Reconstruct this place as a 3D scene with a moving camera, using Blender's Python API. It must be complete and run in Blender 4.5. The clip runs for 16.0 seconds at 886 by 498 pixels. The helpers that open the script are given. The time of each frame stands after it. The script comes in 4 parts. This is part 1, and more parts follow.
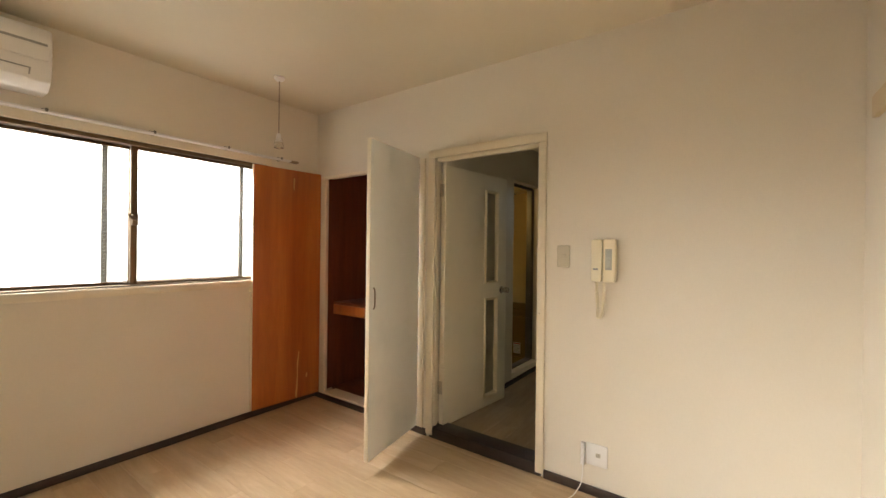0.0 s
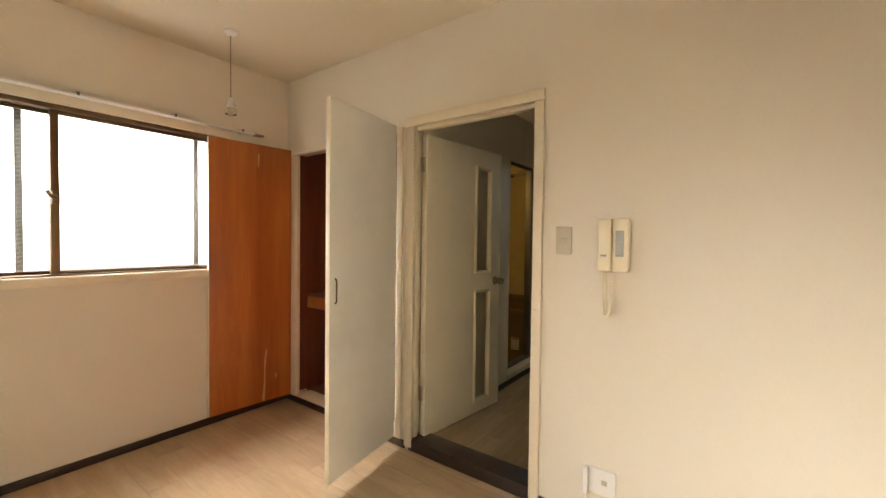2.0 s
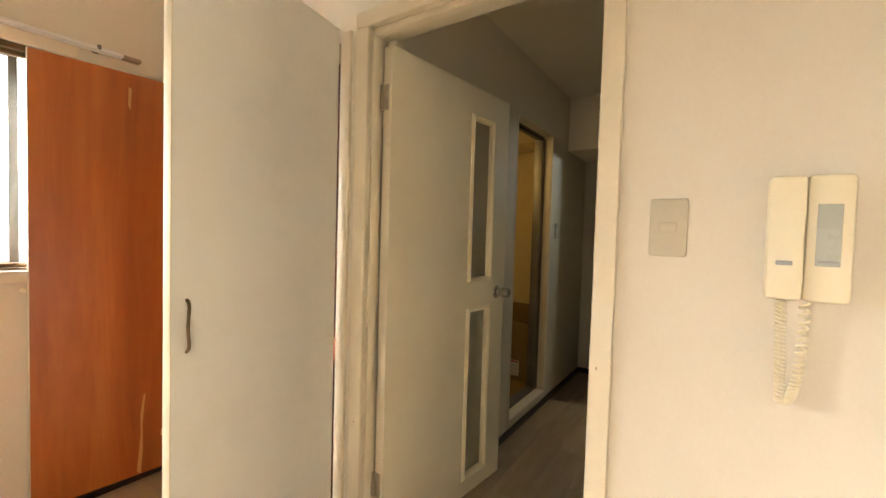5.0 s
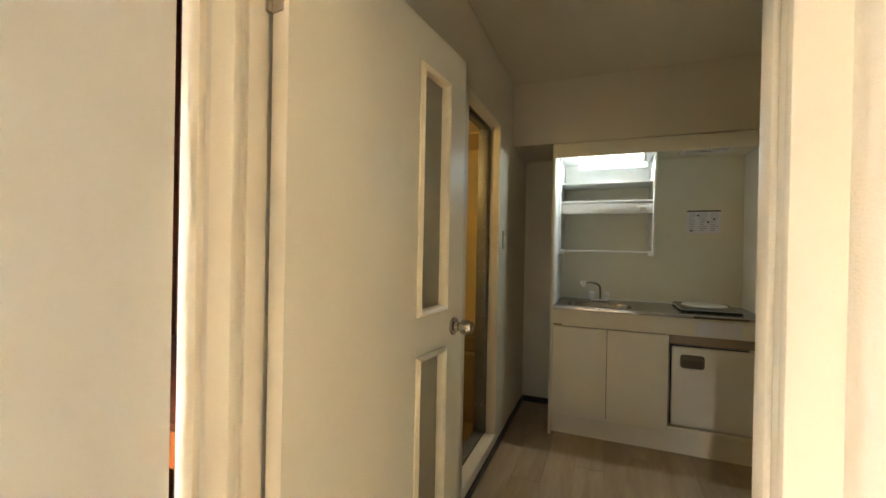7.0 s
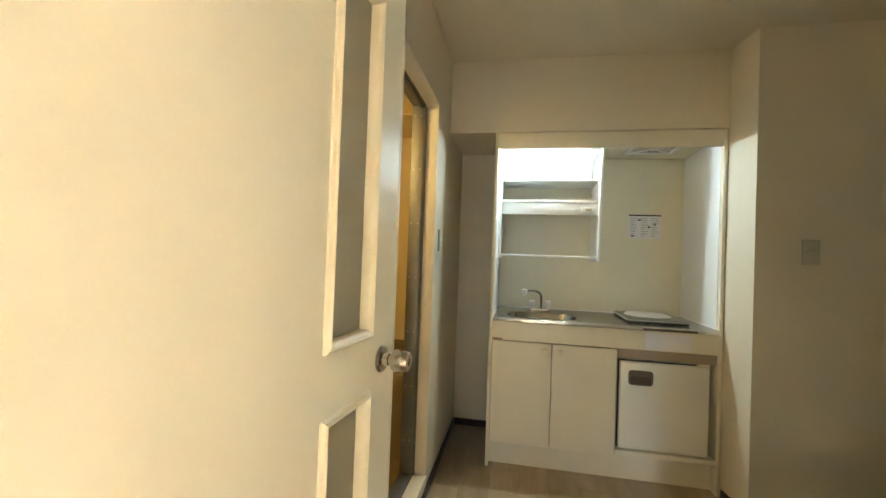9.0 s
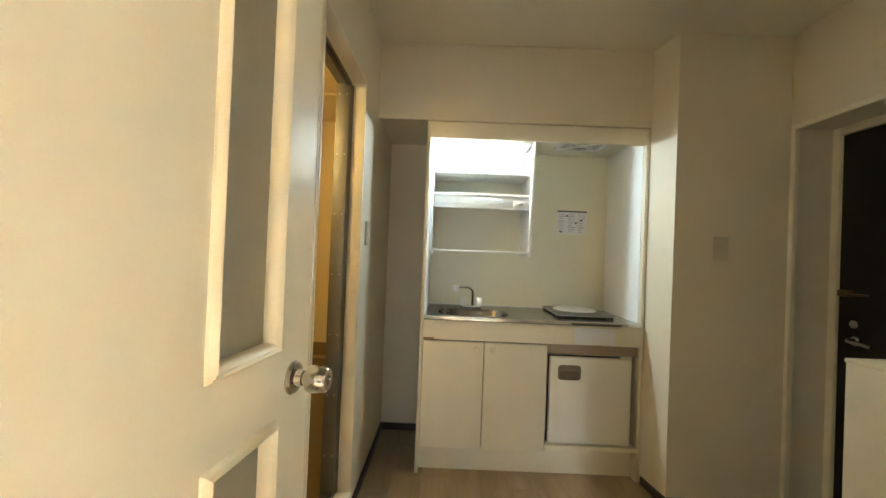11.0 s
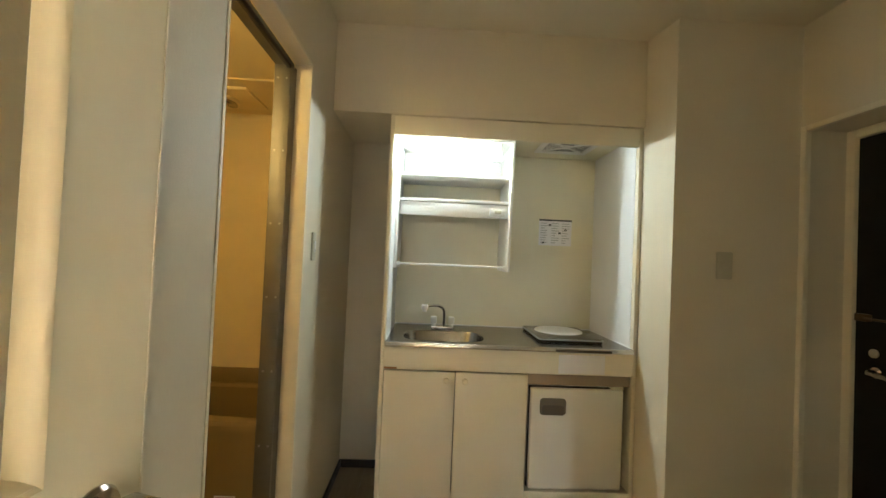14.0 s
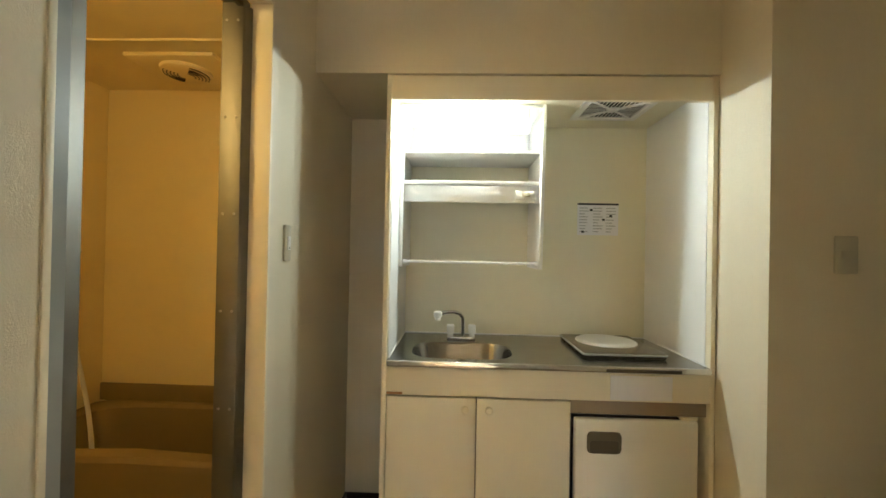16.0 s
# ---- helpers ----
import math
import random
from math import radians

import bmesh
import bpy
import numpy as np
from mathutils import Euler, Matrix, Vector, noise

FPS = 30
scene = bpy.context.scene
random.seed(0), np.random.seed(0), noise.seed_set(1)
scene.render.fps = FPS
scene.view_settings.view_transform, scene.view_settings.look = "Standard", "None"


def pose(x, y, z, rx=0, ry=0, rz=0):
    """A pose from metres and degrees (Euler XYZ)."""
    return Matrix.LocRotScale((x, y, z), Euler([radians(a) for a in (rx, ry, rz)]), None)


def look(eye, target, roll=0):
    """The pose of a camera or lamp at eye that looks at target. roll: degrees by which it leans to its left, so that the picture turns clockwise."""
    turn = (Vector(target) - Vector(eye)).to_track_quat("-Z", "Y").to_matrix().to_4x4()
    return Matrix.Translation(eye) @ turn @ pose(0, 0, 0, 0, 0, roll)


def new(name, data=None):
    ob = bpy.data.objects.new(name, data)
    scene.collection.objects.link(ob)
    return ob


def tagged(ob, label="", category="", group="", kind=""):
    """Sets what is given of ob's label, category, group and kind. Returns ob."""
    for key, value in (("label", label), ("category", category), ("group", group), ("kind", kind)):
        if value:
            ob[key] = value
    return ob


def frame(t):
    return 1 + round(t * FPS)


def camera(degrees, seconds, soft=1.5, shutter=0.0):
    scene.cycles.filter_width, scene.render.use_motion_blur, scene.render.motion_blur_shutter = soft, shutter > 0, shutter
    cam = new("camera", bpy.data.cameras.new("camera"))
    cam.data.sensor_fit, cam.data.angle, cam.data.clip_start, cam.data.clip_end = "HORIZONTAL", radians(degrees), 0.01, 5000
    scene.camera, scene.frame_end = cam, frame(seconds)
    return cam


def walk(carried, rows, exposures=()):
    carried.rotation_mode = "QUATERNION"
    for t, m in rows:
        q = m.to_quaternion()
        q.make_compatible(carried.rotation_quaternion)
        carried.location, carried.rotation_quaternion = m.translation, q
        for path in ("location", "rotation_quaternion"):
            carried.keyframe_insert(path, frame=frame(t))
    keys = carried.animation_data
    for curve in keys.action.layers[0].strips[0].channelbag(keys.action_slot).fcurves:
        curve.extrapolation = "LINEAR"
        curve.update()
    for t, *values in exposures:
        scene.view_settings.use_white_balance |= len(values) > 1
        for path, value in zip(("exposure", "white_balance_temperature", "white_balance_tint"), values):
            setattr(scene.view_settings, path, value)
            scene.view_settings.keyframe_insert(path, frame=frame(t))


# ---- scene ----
cam = camera(95.5, 16.0)
PATH = [
    (0, (0.335, 0.235, 1.301), (-0.834, 1.858, 1.298), 0.7),
    (0.5, (0.317, 0.245, 1.292), (-0.777, 1.919, 1.266), 1.2),
    (1, (0.304, 0.334, 1.293), (-0.78, 2.015, 1.252), -0.8),
    (1.5, (0.288, 0.497, 1.292), (-0.872, 2.126, 1.261), 0.1),
    (2, (0.212, 0.66, 1.264), (-0.976, 2.269, 1.213), 0.7),
    (2.5, (0.06, 0.843, 1.278), (-1.077, 2.489, 1.262), -0.3),
    (3, (-0.045, 0.996, 1.272), (-1.17, 2.649, 1.199), -0.6),
    (3.5, (-0.149, 1.162, 1.266), (-1.286, 2.807, 1.227), -0.5),
    (4, (-0.216, 1.263, 1.258), (-1.379, 2.888, 1.207), 0.6),
    (4.2, (-0.244, 1.314, 1.251), (-1.401, 2.944, 1.19), 1.0),
    (6.5, (-0.677, 1.879, 1.226), (-1.586, 3.66, 1.204), 1.3),
    (7, (-0.791, 2.008, 1.23), (-1.532, 3.865, 1.221), 1.1),
    (7.5, (-0.867, 2.094, 1.232), (-1.492, 3.994, 1.229), 0.2),
    (8, (-0.912, 2.221, 1.214), (-1.446, 4.148, 1.238), 0.4),
    (8.5, (-0.904, 2.305, 1.204), (-1.42, 4.237, 1.255), 1.2),
    (9, (-0.96, 2.411, 1.209), (-1.332, 4.376, 1.236), 2.1),
    (9.5, (-0.981, 2.49, 1.203), (-1.19, 4.479, 1.247), 2.1),
    (10, (-1.025, 2.55, 1.21), (-1.136, 4.547, 1.245), 2.3),
    (12.5, (-0.894, 2.568, 1.2), (-0.871, 4.568, 1.21), 2.0),
    (13, (-0.877, 2.61, 1.2), (-0.881, 4.61, 1.243), 2.2),
    (13.5, (-0.875, 2.723, 1.202), (-0.867, 4.723, 1.232), 2.4),
    (14, (-0.912, 2.863, 1.263), (-0.84, 4.861, 1.304), 2.5),
    (14.5, (-0.936, 2.919, 1.292), (-0.855, 4.917, 1.323), 1.8),
    (15, (-0.915, 3.012, 1.277), (-0.894, 5.011, 1.321), 1.5),
    (15.5, (-0.891, 3.16, 1.29), (-0.888, 5.16, 1.293), 0.9),
    (16, (-0.845, 3.264, 1.266), (-0.911, 5.263, 1.28), 1.1),
]
walk(cam, [(t, look(eye, target, roll)) for t, eye, target, roll in PATH],
     exposures=[(0, -1.30, 6550, 11), (1.5, -1.16, 6550, 11), (3.0, -0.84, 6600, 12), (4.2, -0.68, 6600, 12), (6.5, -0.18, 6250, 8), (7.0, 0.06, 6150, 8), (8.0, 0.70, 5850, 6), (9.0, 1.08, 5800, 5), (10.0, 1.12, 5750, 6), (12.5, 1.12, 5900, 6), (13.0, 1.06, 5950, 6), (14.0, 0.90, 6100, 6), (16, 0.98, 6400, 6)])

# ---- light ----
SKY_POWER, REAR_POWER = 4900, 1800
TUBE, BATH = 6.0, 5.0

world = bpy.data.worlds.new("sky")
scene.world = world
world.use_nodes = True
wn = world.node_tree
sky = wn.nodes.new("ShaderNodeTexSky")
sky.sky_type = "NISHITA"
sky.sun_disc = False
sky.sun_elevation, sky.sun_rotation = radians(50), radians(90)
wn.links.new(sky.outputs[0], wn.nodes["Background"].inputs[0])
wn.nodes["Background"].inputs[1].default_value = 0.12


def lamp(name, kind, m, energy, color, **kw):
    d = bpy.data.lights.new(name, kind)
    d.energy, d.color = energy, color
    if kind == "AREA":
        d.shape, d.size, d.size_y = "RECTANGLE", kw["size"], kw["size_y"]
    else:
        d.shadow_soft_size = kw["size"]
    ob = new(name, d)
    ob.matrix_world = m
    return ob


# bright overcast sky outside the window, and outside the balcony window behind the start
lamp("sky_light", "AREA", look((-3.0, -4.7, 2.72), (0.1, 1.4, 0.4)), REAR_POWER, (0.98, 0.98, 0.98), size=2.2, size_y=1.7)
# the fluorescent tube in the dish rack and the warm bathroom globe
for x in (-0.90, -0.76, -0.62):
    lamp("tube_light", "POINT", pose(x, 4.982, 1.833), 5.3, (0.90, 1.0, 0.98), size=0.014)
lamp("globe_light", "POINT", pose(-1.80, 3.85, 1.86), 4.2, (1.0, 0.68, 0.24), size=0.07)
lamp("sky_light", "AREA", look((-5.2, 1.1, 3.3), (-1.2, 1.3, 0.9)), SKY_POWER, (1.0, 0.97, 0.92), size=6.0, size_y=3.6)


# ---- materials ----
def material(name):
    m = bpy.data.materials.new(name)
    m.use_nodes = True
    return m, m.node_tree.nodes, m.node_tree.links, m.node_tree.nodes["Principled BSDF"]


def coords(n, l, scale, space="Object"):
    tc, mp = n.new("ShaderNodeTexCoord"), n.new("ShaderNodeMapping")
    mp.inputs["Scale"].default_value = scale
    l.new(tc.outputs[space], mp.inputs["Vector"])
    return mp.outputs[0]


def noise_tex(n, l, vec, scale, detail=4.0, rough=0.6):
    t = n.new("ShaderNodeTexNoise")
    t.inputs["Scale"].default_value, t.inputs["Detail"].default_value, t.inputs["Roughness"].default_value = scale, detail, rough
    l.new(vec, t.inputs["Vector"])
    return t.outputs["Fac"]


def ramp(n, l, fac, stops):
    r = n.new("ShaderNodeValToRGB")
    while len(r.color_ramp.elements) < len(stops):
        r.color_ramp.elements.new(0.5)
    for e, (p, c) in zip(r.color_ramp.elements, stops):
        e.position, e.color = p, (*c, 1)
    l.new(fac, r.inputs[0])
    return r.outputs[0]


def mix(n, l, fac, a, b, mode="MIX"):
    x = n.new("ShaderNodeMix")
    x.data_type, x.blend_type = "RGBA", mode
    for sock, val in ((x.inputs[0], fac), (x.inputs[6], a), (x.inputs[7], b)):
        if isinstance(val, (int, float)):
            sock.default_value = val
        elif isinstance(val, tuple):
            sock.default_value = (*val, 1)
        else:
            l.new(val, sock)
    return x.outputs[2]


def bump(n, l, p, height, strength, distance):
    b = n.new("ShaderNodeBump")
    b.inputs["Strength"].default_value, b.inputs["Distance"].default_value = strength, distance
    l.new(height, b.inputs["Height"])
    l.new(b.outputs[0], p.inputs["Normal"])


def painted(name, color, rough=0.45, wear=0.06, grain=180, depth=0.0004, metal=0.0, spec=0.5):
    """Paint, plastic or paper: a base colour with soft large stains and a fine tooth."""
    m, n, l, p = material(name)
    v = coords(n, l, (1, 1, 1))
    big = noise_tex(n, l, v, 2.3, 5, 0.65)
    fine = noise_tex(n, l, v, grain, 3, 0.6)
    dark = tuple(c * (1 - wear * 2) for c in color)
    light = tuple(min(1, c * (1 + wear)) for c in color)
    col = ramp(n, l, big, [(0.3, dark), (0.5, color), (0.75, light)])
    l.new(col, p.inputs["Base Color"])
    rr = n.new("ShaderNodeMapRange")
    rr.inputs[3].default_value, rr.inputs[4].default_value = max(0.02, rough - 0.08), min(1, rough + 0.1)
    l.new(big, rr.inputs[0])
    l.new(rr.outputs[0], p.inputs["Roughness"])
    p.inputs["Metallic"].default_value = metal
    p.inputs["Specular IOR Level"].default_value = spec
    bump(n, l, p, fine, 0.5, depth)
    return m


def wallpaper(name, color):
    """Embossed vinyl wallpaper: fine woven relief, faint yellowing."""
    m, n, l, p = material(name)
    v = coords(n, l, (1, 1, 1))
    big = noise_tex(n, l, v, 1.1, 4, 0.6)
    mid = noise_tex(n, l, coords(n, l, (1, 1, 0.5)), 120, 3, 0.7)
    fine = noise_tex(n, l, v, 330, 4, 0.7)
    a = ramp(n, l, big, [(0.25, tuple(c * k for c, k in zip(color, (0.95, 0.93, 0.89)))), (0.7, color)])
    b = ramp(n, l, mid, [(0.3, (0.975, 0.975, 0.97)), (0.7, (1, 1, 1))])
    l.new(mix(n, l, 1.0, a, b, "MULTIPLY"), p.inputs["Base Color"])
    p.inputs["Roughness"].default_value = 0.62
    p.inputs["Specular IOR Level"].default_value = 0.35
    add = n.new("ShaderNodeMath")
    l.new(mid, add.inputs[0]), l.new(fine, add.inputs[1])
    bump(n, l, p, add.outputs[0], 0.6, 0.0012)
    return m


def wood(name, dark, mid, light, scale, rough=0.45, streak=14.0, vary=0.25, wave=0.0):
    """Wood grain. scale: stretch of the grain by axis (small along the grain)."""
    m, n, l, p = material(name)
    v = coords(n, l, scale)
    oi = n.new("ShaderNodeObjectInfo")
    off = n.new("ShaderNodeVectorMath")
    off.operation = "ADD"
    sc = n.new("ShaderNodeVectorMath")
    sc.operation = "SCALE"
    sc.inputs[0].default_value, sc.inputs["Scale"].default_value = (7.3, 3.1, 5.7), 1.0
    l.new(oi.outputs["Random"], sc.inputs["Scale"])
    l.new(v, off.inputs[0]), l.new(sc.outputs[0], off.inputs[1])
    vec = off.outputs[0]
    if wave:
        wn_ = n.new("ShaderNodeTexNoise")
        wn_.inputs["Scale"].default_value = 1.3
        l.new(vec, wn_.inputs["Vector"])
        ws = n.new("ShaderNodeVectorMath")
        ws.operation = "MULTIPLY_ADD"
        ws.inputs[1].default_value = (wave, wave, wave)
        l.new(wn_.outputs["Color"], ws.inputs[0]), l.new(vec, ws.inputs[2])
        vec = ws.outputs[0]
    g1 = noise_tex(n, l, vec, streak, 6, 0.65)
    g2 = noise_tex(n, l, vec, streak * 6, 4, 0.6)
    col = ramp(n, l, g1, [(0.28, dark), (0.5, mid), (0.72, light)])
    fine = ramp(n, l, g2, [(0.35, (0.86, 0.84, 0.81)), (0.62, (1, 1, 1))])
    col = mix(n, l, 0.55, col, fine, "MULTIPLY")
    hv = n.new("ShaderNodeHueSaturation")
    mr = n.new("ShaderNodeMapRange")
    mr.inputs[3].default_value, mr.inputs[4].default_value = 1 - vary, 1 + vary * 0.5
    l.new(oi.outputs["Random"], mr.inputs[0])
    l.new(mr.outputs[0], hv.inputs["Value"])
    l.new(col, hv.inputs["Color"])
    l.new(hv.outputs[0], p.inputs["Base Color"])
    p.inputs["Roughness"].default_value = rough
    bump(n, l, p, g2, 0.25, 0.0006)
    return m


def steel(name, color, rough, brush=(4, 300, 300)):
    m, n, l, p = material(name)
    g = noise_tex(n, l, coords(n, l, brush), 3, 4, 0.6)
    s = noise_tex(n, l, coords(n, l, (1, 1, 1)), 9, 4, 0.6)
    l.new(ramp(n, l, s, [(0.3, tuple(c * 0.85 for c in color)), (0.7, color)]), p.inputs["Base Color"])
    p.inputs["Metallic"].default_value = 1.0
    mr = n.new("ShaderNodeMapRange")
    mr.inputs[3].default_value, mr.inputs[4].default_value = max(0.03, rough - 0.1), rough + 0.14
    l.new(g, mr.inputs[0]), l.new(mr.outputs[0], p.inputs["Roughness"])
    bump(n, l, p, g, 0.08, 0.0003)
    return m


def glass(name, color, rough=0.0, ior=1.45):
    m, n, l, p = material(name)
    p.inputs["Base Color"].default_value = (*color, 1)
    p.inputs["Transmission Weight"].default_value = 1.0
    p.inputs["IOR"].default_value = ior
    g = noise_tex(n, l, coords(n, l, (1, 1, 1)), 160, 3, 0.6)
    mr = n.new("ShaderNodeMapRange")
    mr.inputs[3].default_value, mr.inputs[4].default_value = rough, rough + (0.15 if rough else 0.01)
    l.new(g, mr.inputs[0]), l.new(mr.outputs[0], p.inputs["Roughness"])
    if rough:
        bump(n, l, p, g, 0.4, 0.001)
    return m


def glow(name, color, strength):
    m, n, l, p = material(name)
    p.inputs["Base Color"].default_value = (*color, 1)
    p.inputs["Emission Color"].default_value = (*color, 1)
    p.inputs["Emission Strength"].default_value = strength
    return m


M_WALL = wallpaper("wallpaper", (0.76, 0.70, 0.59))
M_WALLK = wallpaper("kitchen_wallpaper", (0.74, 0.665, 0.52))
M_CEIL = wallpaper("ceiling_paper", (0.72, 0.65, 0.50))
M_TRIM = painted("cream_paint", (0.78, 0.70, 0.54), 0.5, 0.05)
M_BEAD = painted("yellowed_paint", (0.80, 0.70, 0.47), 0.36, 0.05)
M_SATIN = steel("satin_steel", (0.55, 0.51, 0.45), 0.17)
M_LEAF = painted("door_paint", (0.80, 0.73, 0.55), 0.40, 0.03, 240)
M_WHITE = painted("white_board", (0.80, 0.79, 0.74), 0.42, 0.04)
M_BASE = wood("dark_base", (0.018, 0.010, 0.008), (0.03, 0.017, 0.012), (0.05, 0.028, 0.02), (1, 1, 8), 0.4, 10, 0.1)
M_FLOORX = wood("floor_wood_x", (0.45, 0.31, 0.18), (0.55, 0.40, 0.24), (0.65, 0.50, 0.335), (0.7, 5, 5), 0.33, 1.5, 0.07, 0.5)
# same wood laid along y, colour lowered for the dimmer kitchen light
M_FLOORY_DIM = wood("floor_wood_y_dim", (0.31, 0.225, 0.13), (0.39, 0.29, 0.18), (0.48, 0.37, 0.245), (5, 0.7, 5), 0.33, 1.5, 0.07, 0.5)
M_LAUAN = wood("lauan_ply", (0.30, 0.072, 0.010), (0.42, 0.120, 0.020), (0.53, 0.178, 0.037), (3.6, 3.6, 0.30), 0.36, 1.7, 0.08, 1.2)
# lauan again, darkened so the colour holds the closet's shade
M_LAUAN_SHADED = wood("lauan_shaded", (0.09, 0.022, 0.007), (0.145, 0.040, 0.013), (0.20, 0.060, 0.02), (6, 6, 0.6), 0.5, 2.0, 0.1)
M_RAWEDGE = wood("raw_edge", (0.55, 0.40, 0.22), (0.66, 0.5, 0.3), (0.75, 0.6, 0.4), (8, 8, 0.6), 0.55, 3, 0.1)
M_BRONZE = steel("bronze_aluminium", (0.17, 0.115, 0.065), 0.45)
M_ALU = steel("aluminium", (0.24, 0.23, 0.205), 0.5)
M_STEEL = steel("stainless", (0.31, 0.295, 0.265), 0.22)
M_CHROME = steel("chrome", (0.75, 0.73, 0.70), 0.12)
M_HINGE = steel("hinge_steel", (0.60, 0.54, 0.44), 0.32)
M_SCREEN = painted("screen_plastic", (0.42, 0.43, 0.37), 0.25, 0.04, 300)
M_CORD = painted("cord_plastic", (0.30, 0.25, 0.18), 0.5, 0.05, 300)
M_BEIGE = painted("beige_plastic", (0.82, 0.74, 0.54), 0.35, 0.03, 300)
M_PLATE = painted("plate_plastic", (0.52, 0.47, 0.35), 0.35, 0.03, 300)
M_WPLAS = painted("white_plastic", (0.82, 0.80, 0.76), 0.3, 0.02, 300)
M_GREY = painted("grey_plastic", (0.33, 0.33, 0.31), 0.35, 0.05, 300)
M_KIT = painted("kitchen_laminate", (0.80, 0.73, 0.57), 0.4, 0.012, 260)
M_KITIN = painted("splash_panel", (0.78, 0.74, 0.58), 0.45, 0.02, 120)
M_RACK = painted("rack_enamel", (0.83, 0.82, 0.80), 0.42, 0.02, 260)
M_FRIDGE = painted("fridge_enamel", (0.78, 0.74, 0.64), 0.4, 0.01, 300)
M_OLIVE = painted("olive_brown_plastic", (0.135, 0.105, 0.062), 0.4, 0.06)
M_OLIVE_DARK = painted("dark_olive_plastic", (0.085, 0.064, 0.038), 0.4, 0.06)
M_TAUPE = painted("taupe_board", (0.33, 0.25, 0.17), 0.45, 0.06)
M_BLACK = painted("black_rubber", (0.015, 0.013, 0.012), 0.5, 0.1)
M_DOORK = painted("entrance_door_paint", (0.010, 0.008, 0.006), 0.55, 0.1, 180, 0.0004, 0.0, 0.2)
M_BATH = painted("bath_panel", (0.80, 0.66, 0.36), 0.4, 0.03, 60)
# beige plastic darkened: the shadow in the tub is part of this colour
M_TUB = painted("tub_plastic_shaded", (0.27, 0.20, 0.09), 0.22, 0.04, 120)
M_PAPER = painted("paper", (0.80, 0.79, 0.82), 0.7, 0.03)
M_INK = painted("ink", (0.05, 0.05, 0.055), 0.7, 0.1)
M_INKL = painted("pale_ink", (0.42, 0.41, 0.42), 0.7, 0.1)
M_RED = painted("red_ink", (0.5, 0.07, 0.04), 0.6, 0.1)
M_STICK = painted("brown_sticker", (0.42, 0.2, 0.06), 0.5, 0.1)
M_SCUFF = painted("scuffed_ply", (0.62, 0.36, 0.13), 0.6, 0.12)
M_SHOE = painted("shoe_board", (0.60, 0.50, 0.32), 0.45, 0.05)
M_RAIL = painted("rail_wood", (0.60, 0.47, 0.28), 0.45, 0.06)
M_GLASS = glass("clear_glass", (0.97, 0.99, 0.98))
M_FROST = glass("frosted_glass", (0.56, 0.50, 0.36), 0.42)
M_FROST.node_tree.nodes["Principled BSDF"].inputs["Transmission Weight"].default_value = 0.5
M_CLEAR = glass("clear_plastic", (0.93, 0.91, 0.86), 0.06)
M_SKYCARD = glow("bright_sky", (1, 1, 1), 3.2)
M_TUBE = glow("lit_tube", (0.93, 1.0, 0.93), TUBE)
M_GLOBE = glow("lit_globe", (1.0, 0.72, 0.33), BATH)
M_CONC = painted("render", (0.5, 0.48, 0.45), 0.8, 0.1, 60)


# ---- building helpers ----
PLACE = {}


def thing(name, at, label, category, group="", kind="", turn=0.0):
    ob = new(name)
    ob.empty_display_size = 0.1
    ob.matrix_basis = pose(*at, 0, 0, turn)
    PLACE[ob.name] = pose(*at, 0, 0, turn)
    return tagged(ob, label, category, group, kind)


def mesh_of(name, bm, mat, smooth=True):
    me = bpy.data.meshes.new(name)
    bmesh.ops.recalc_face_normals(bm, faces=bm.faces)
    bm.to_mesh(me)
    bm.free()
    me.materials.append(mat)
    if smooth:
        for p in me.polygons:
            p.use_smooth = True
        me.set_sharp_from_angle(angle=radians(35))
    return me


def part(name, bm, mat, parent, label="", local=False):
    """Links bm as one mesh under a thing or part. Vertices are in the world unless local."""
    m = PLACE[parent.name]
    if not local:
        bm.transform(m.inverted())
    ob = new(name, mesh_of(name, bm, mat))
    ob.parent = parent
    PLACE[ob.name] = m
    return tagged(ob, label)


def setting(name, bm, mat, label, category):
    ob = new(name, mesh_of(name, bm, mat))
    PLACE[ob.name] = Matrix.Identity(4)
    return tagged(ob, label, category, "", "structure")


def join(bm, other):
    me = bpy.data.meshes.new("tmp")
    other.to_mesh(me)
    other.free()
    bm.from_mesh(me)
    bpy.data.meshes.remove(me)
    return bm


def box(x0, x1, y0, y1, z0, z1, bevel=0.0, bm=None, seg=2):
    b = bmesh.new()
    bmesh.ops.create_cube(b, size=1.0)
    for v in b.verts:
        v.co = Vector(((x0 + x1) / 2 + v.co.x * (x1 - x0), (y0 + y1) / 2 + v.co.y * (y1 - y0), (z0 + z1) / 2 + v.co.z * (z1 - z0)))
    if bevel:
        bmesh.ops.bevel(b, geom=list(b.edges), offset=bevel, segments=seg, affect="EDGES", profile=0.5)
    return join(bm, b) if bm is not None else b


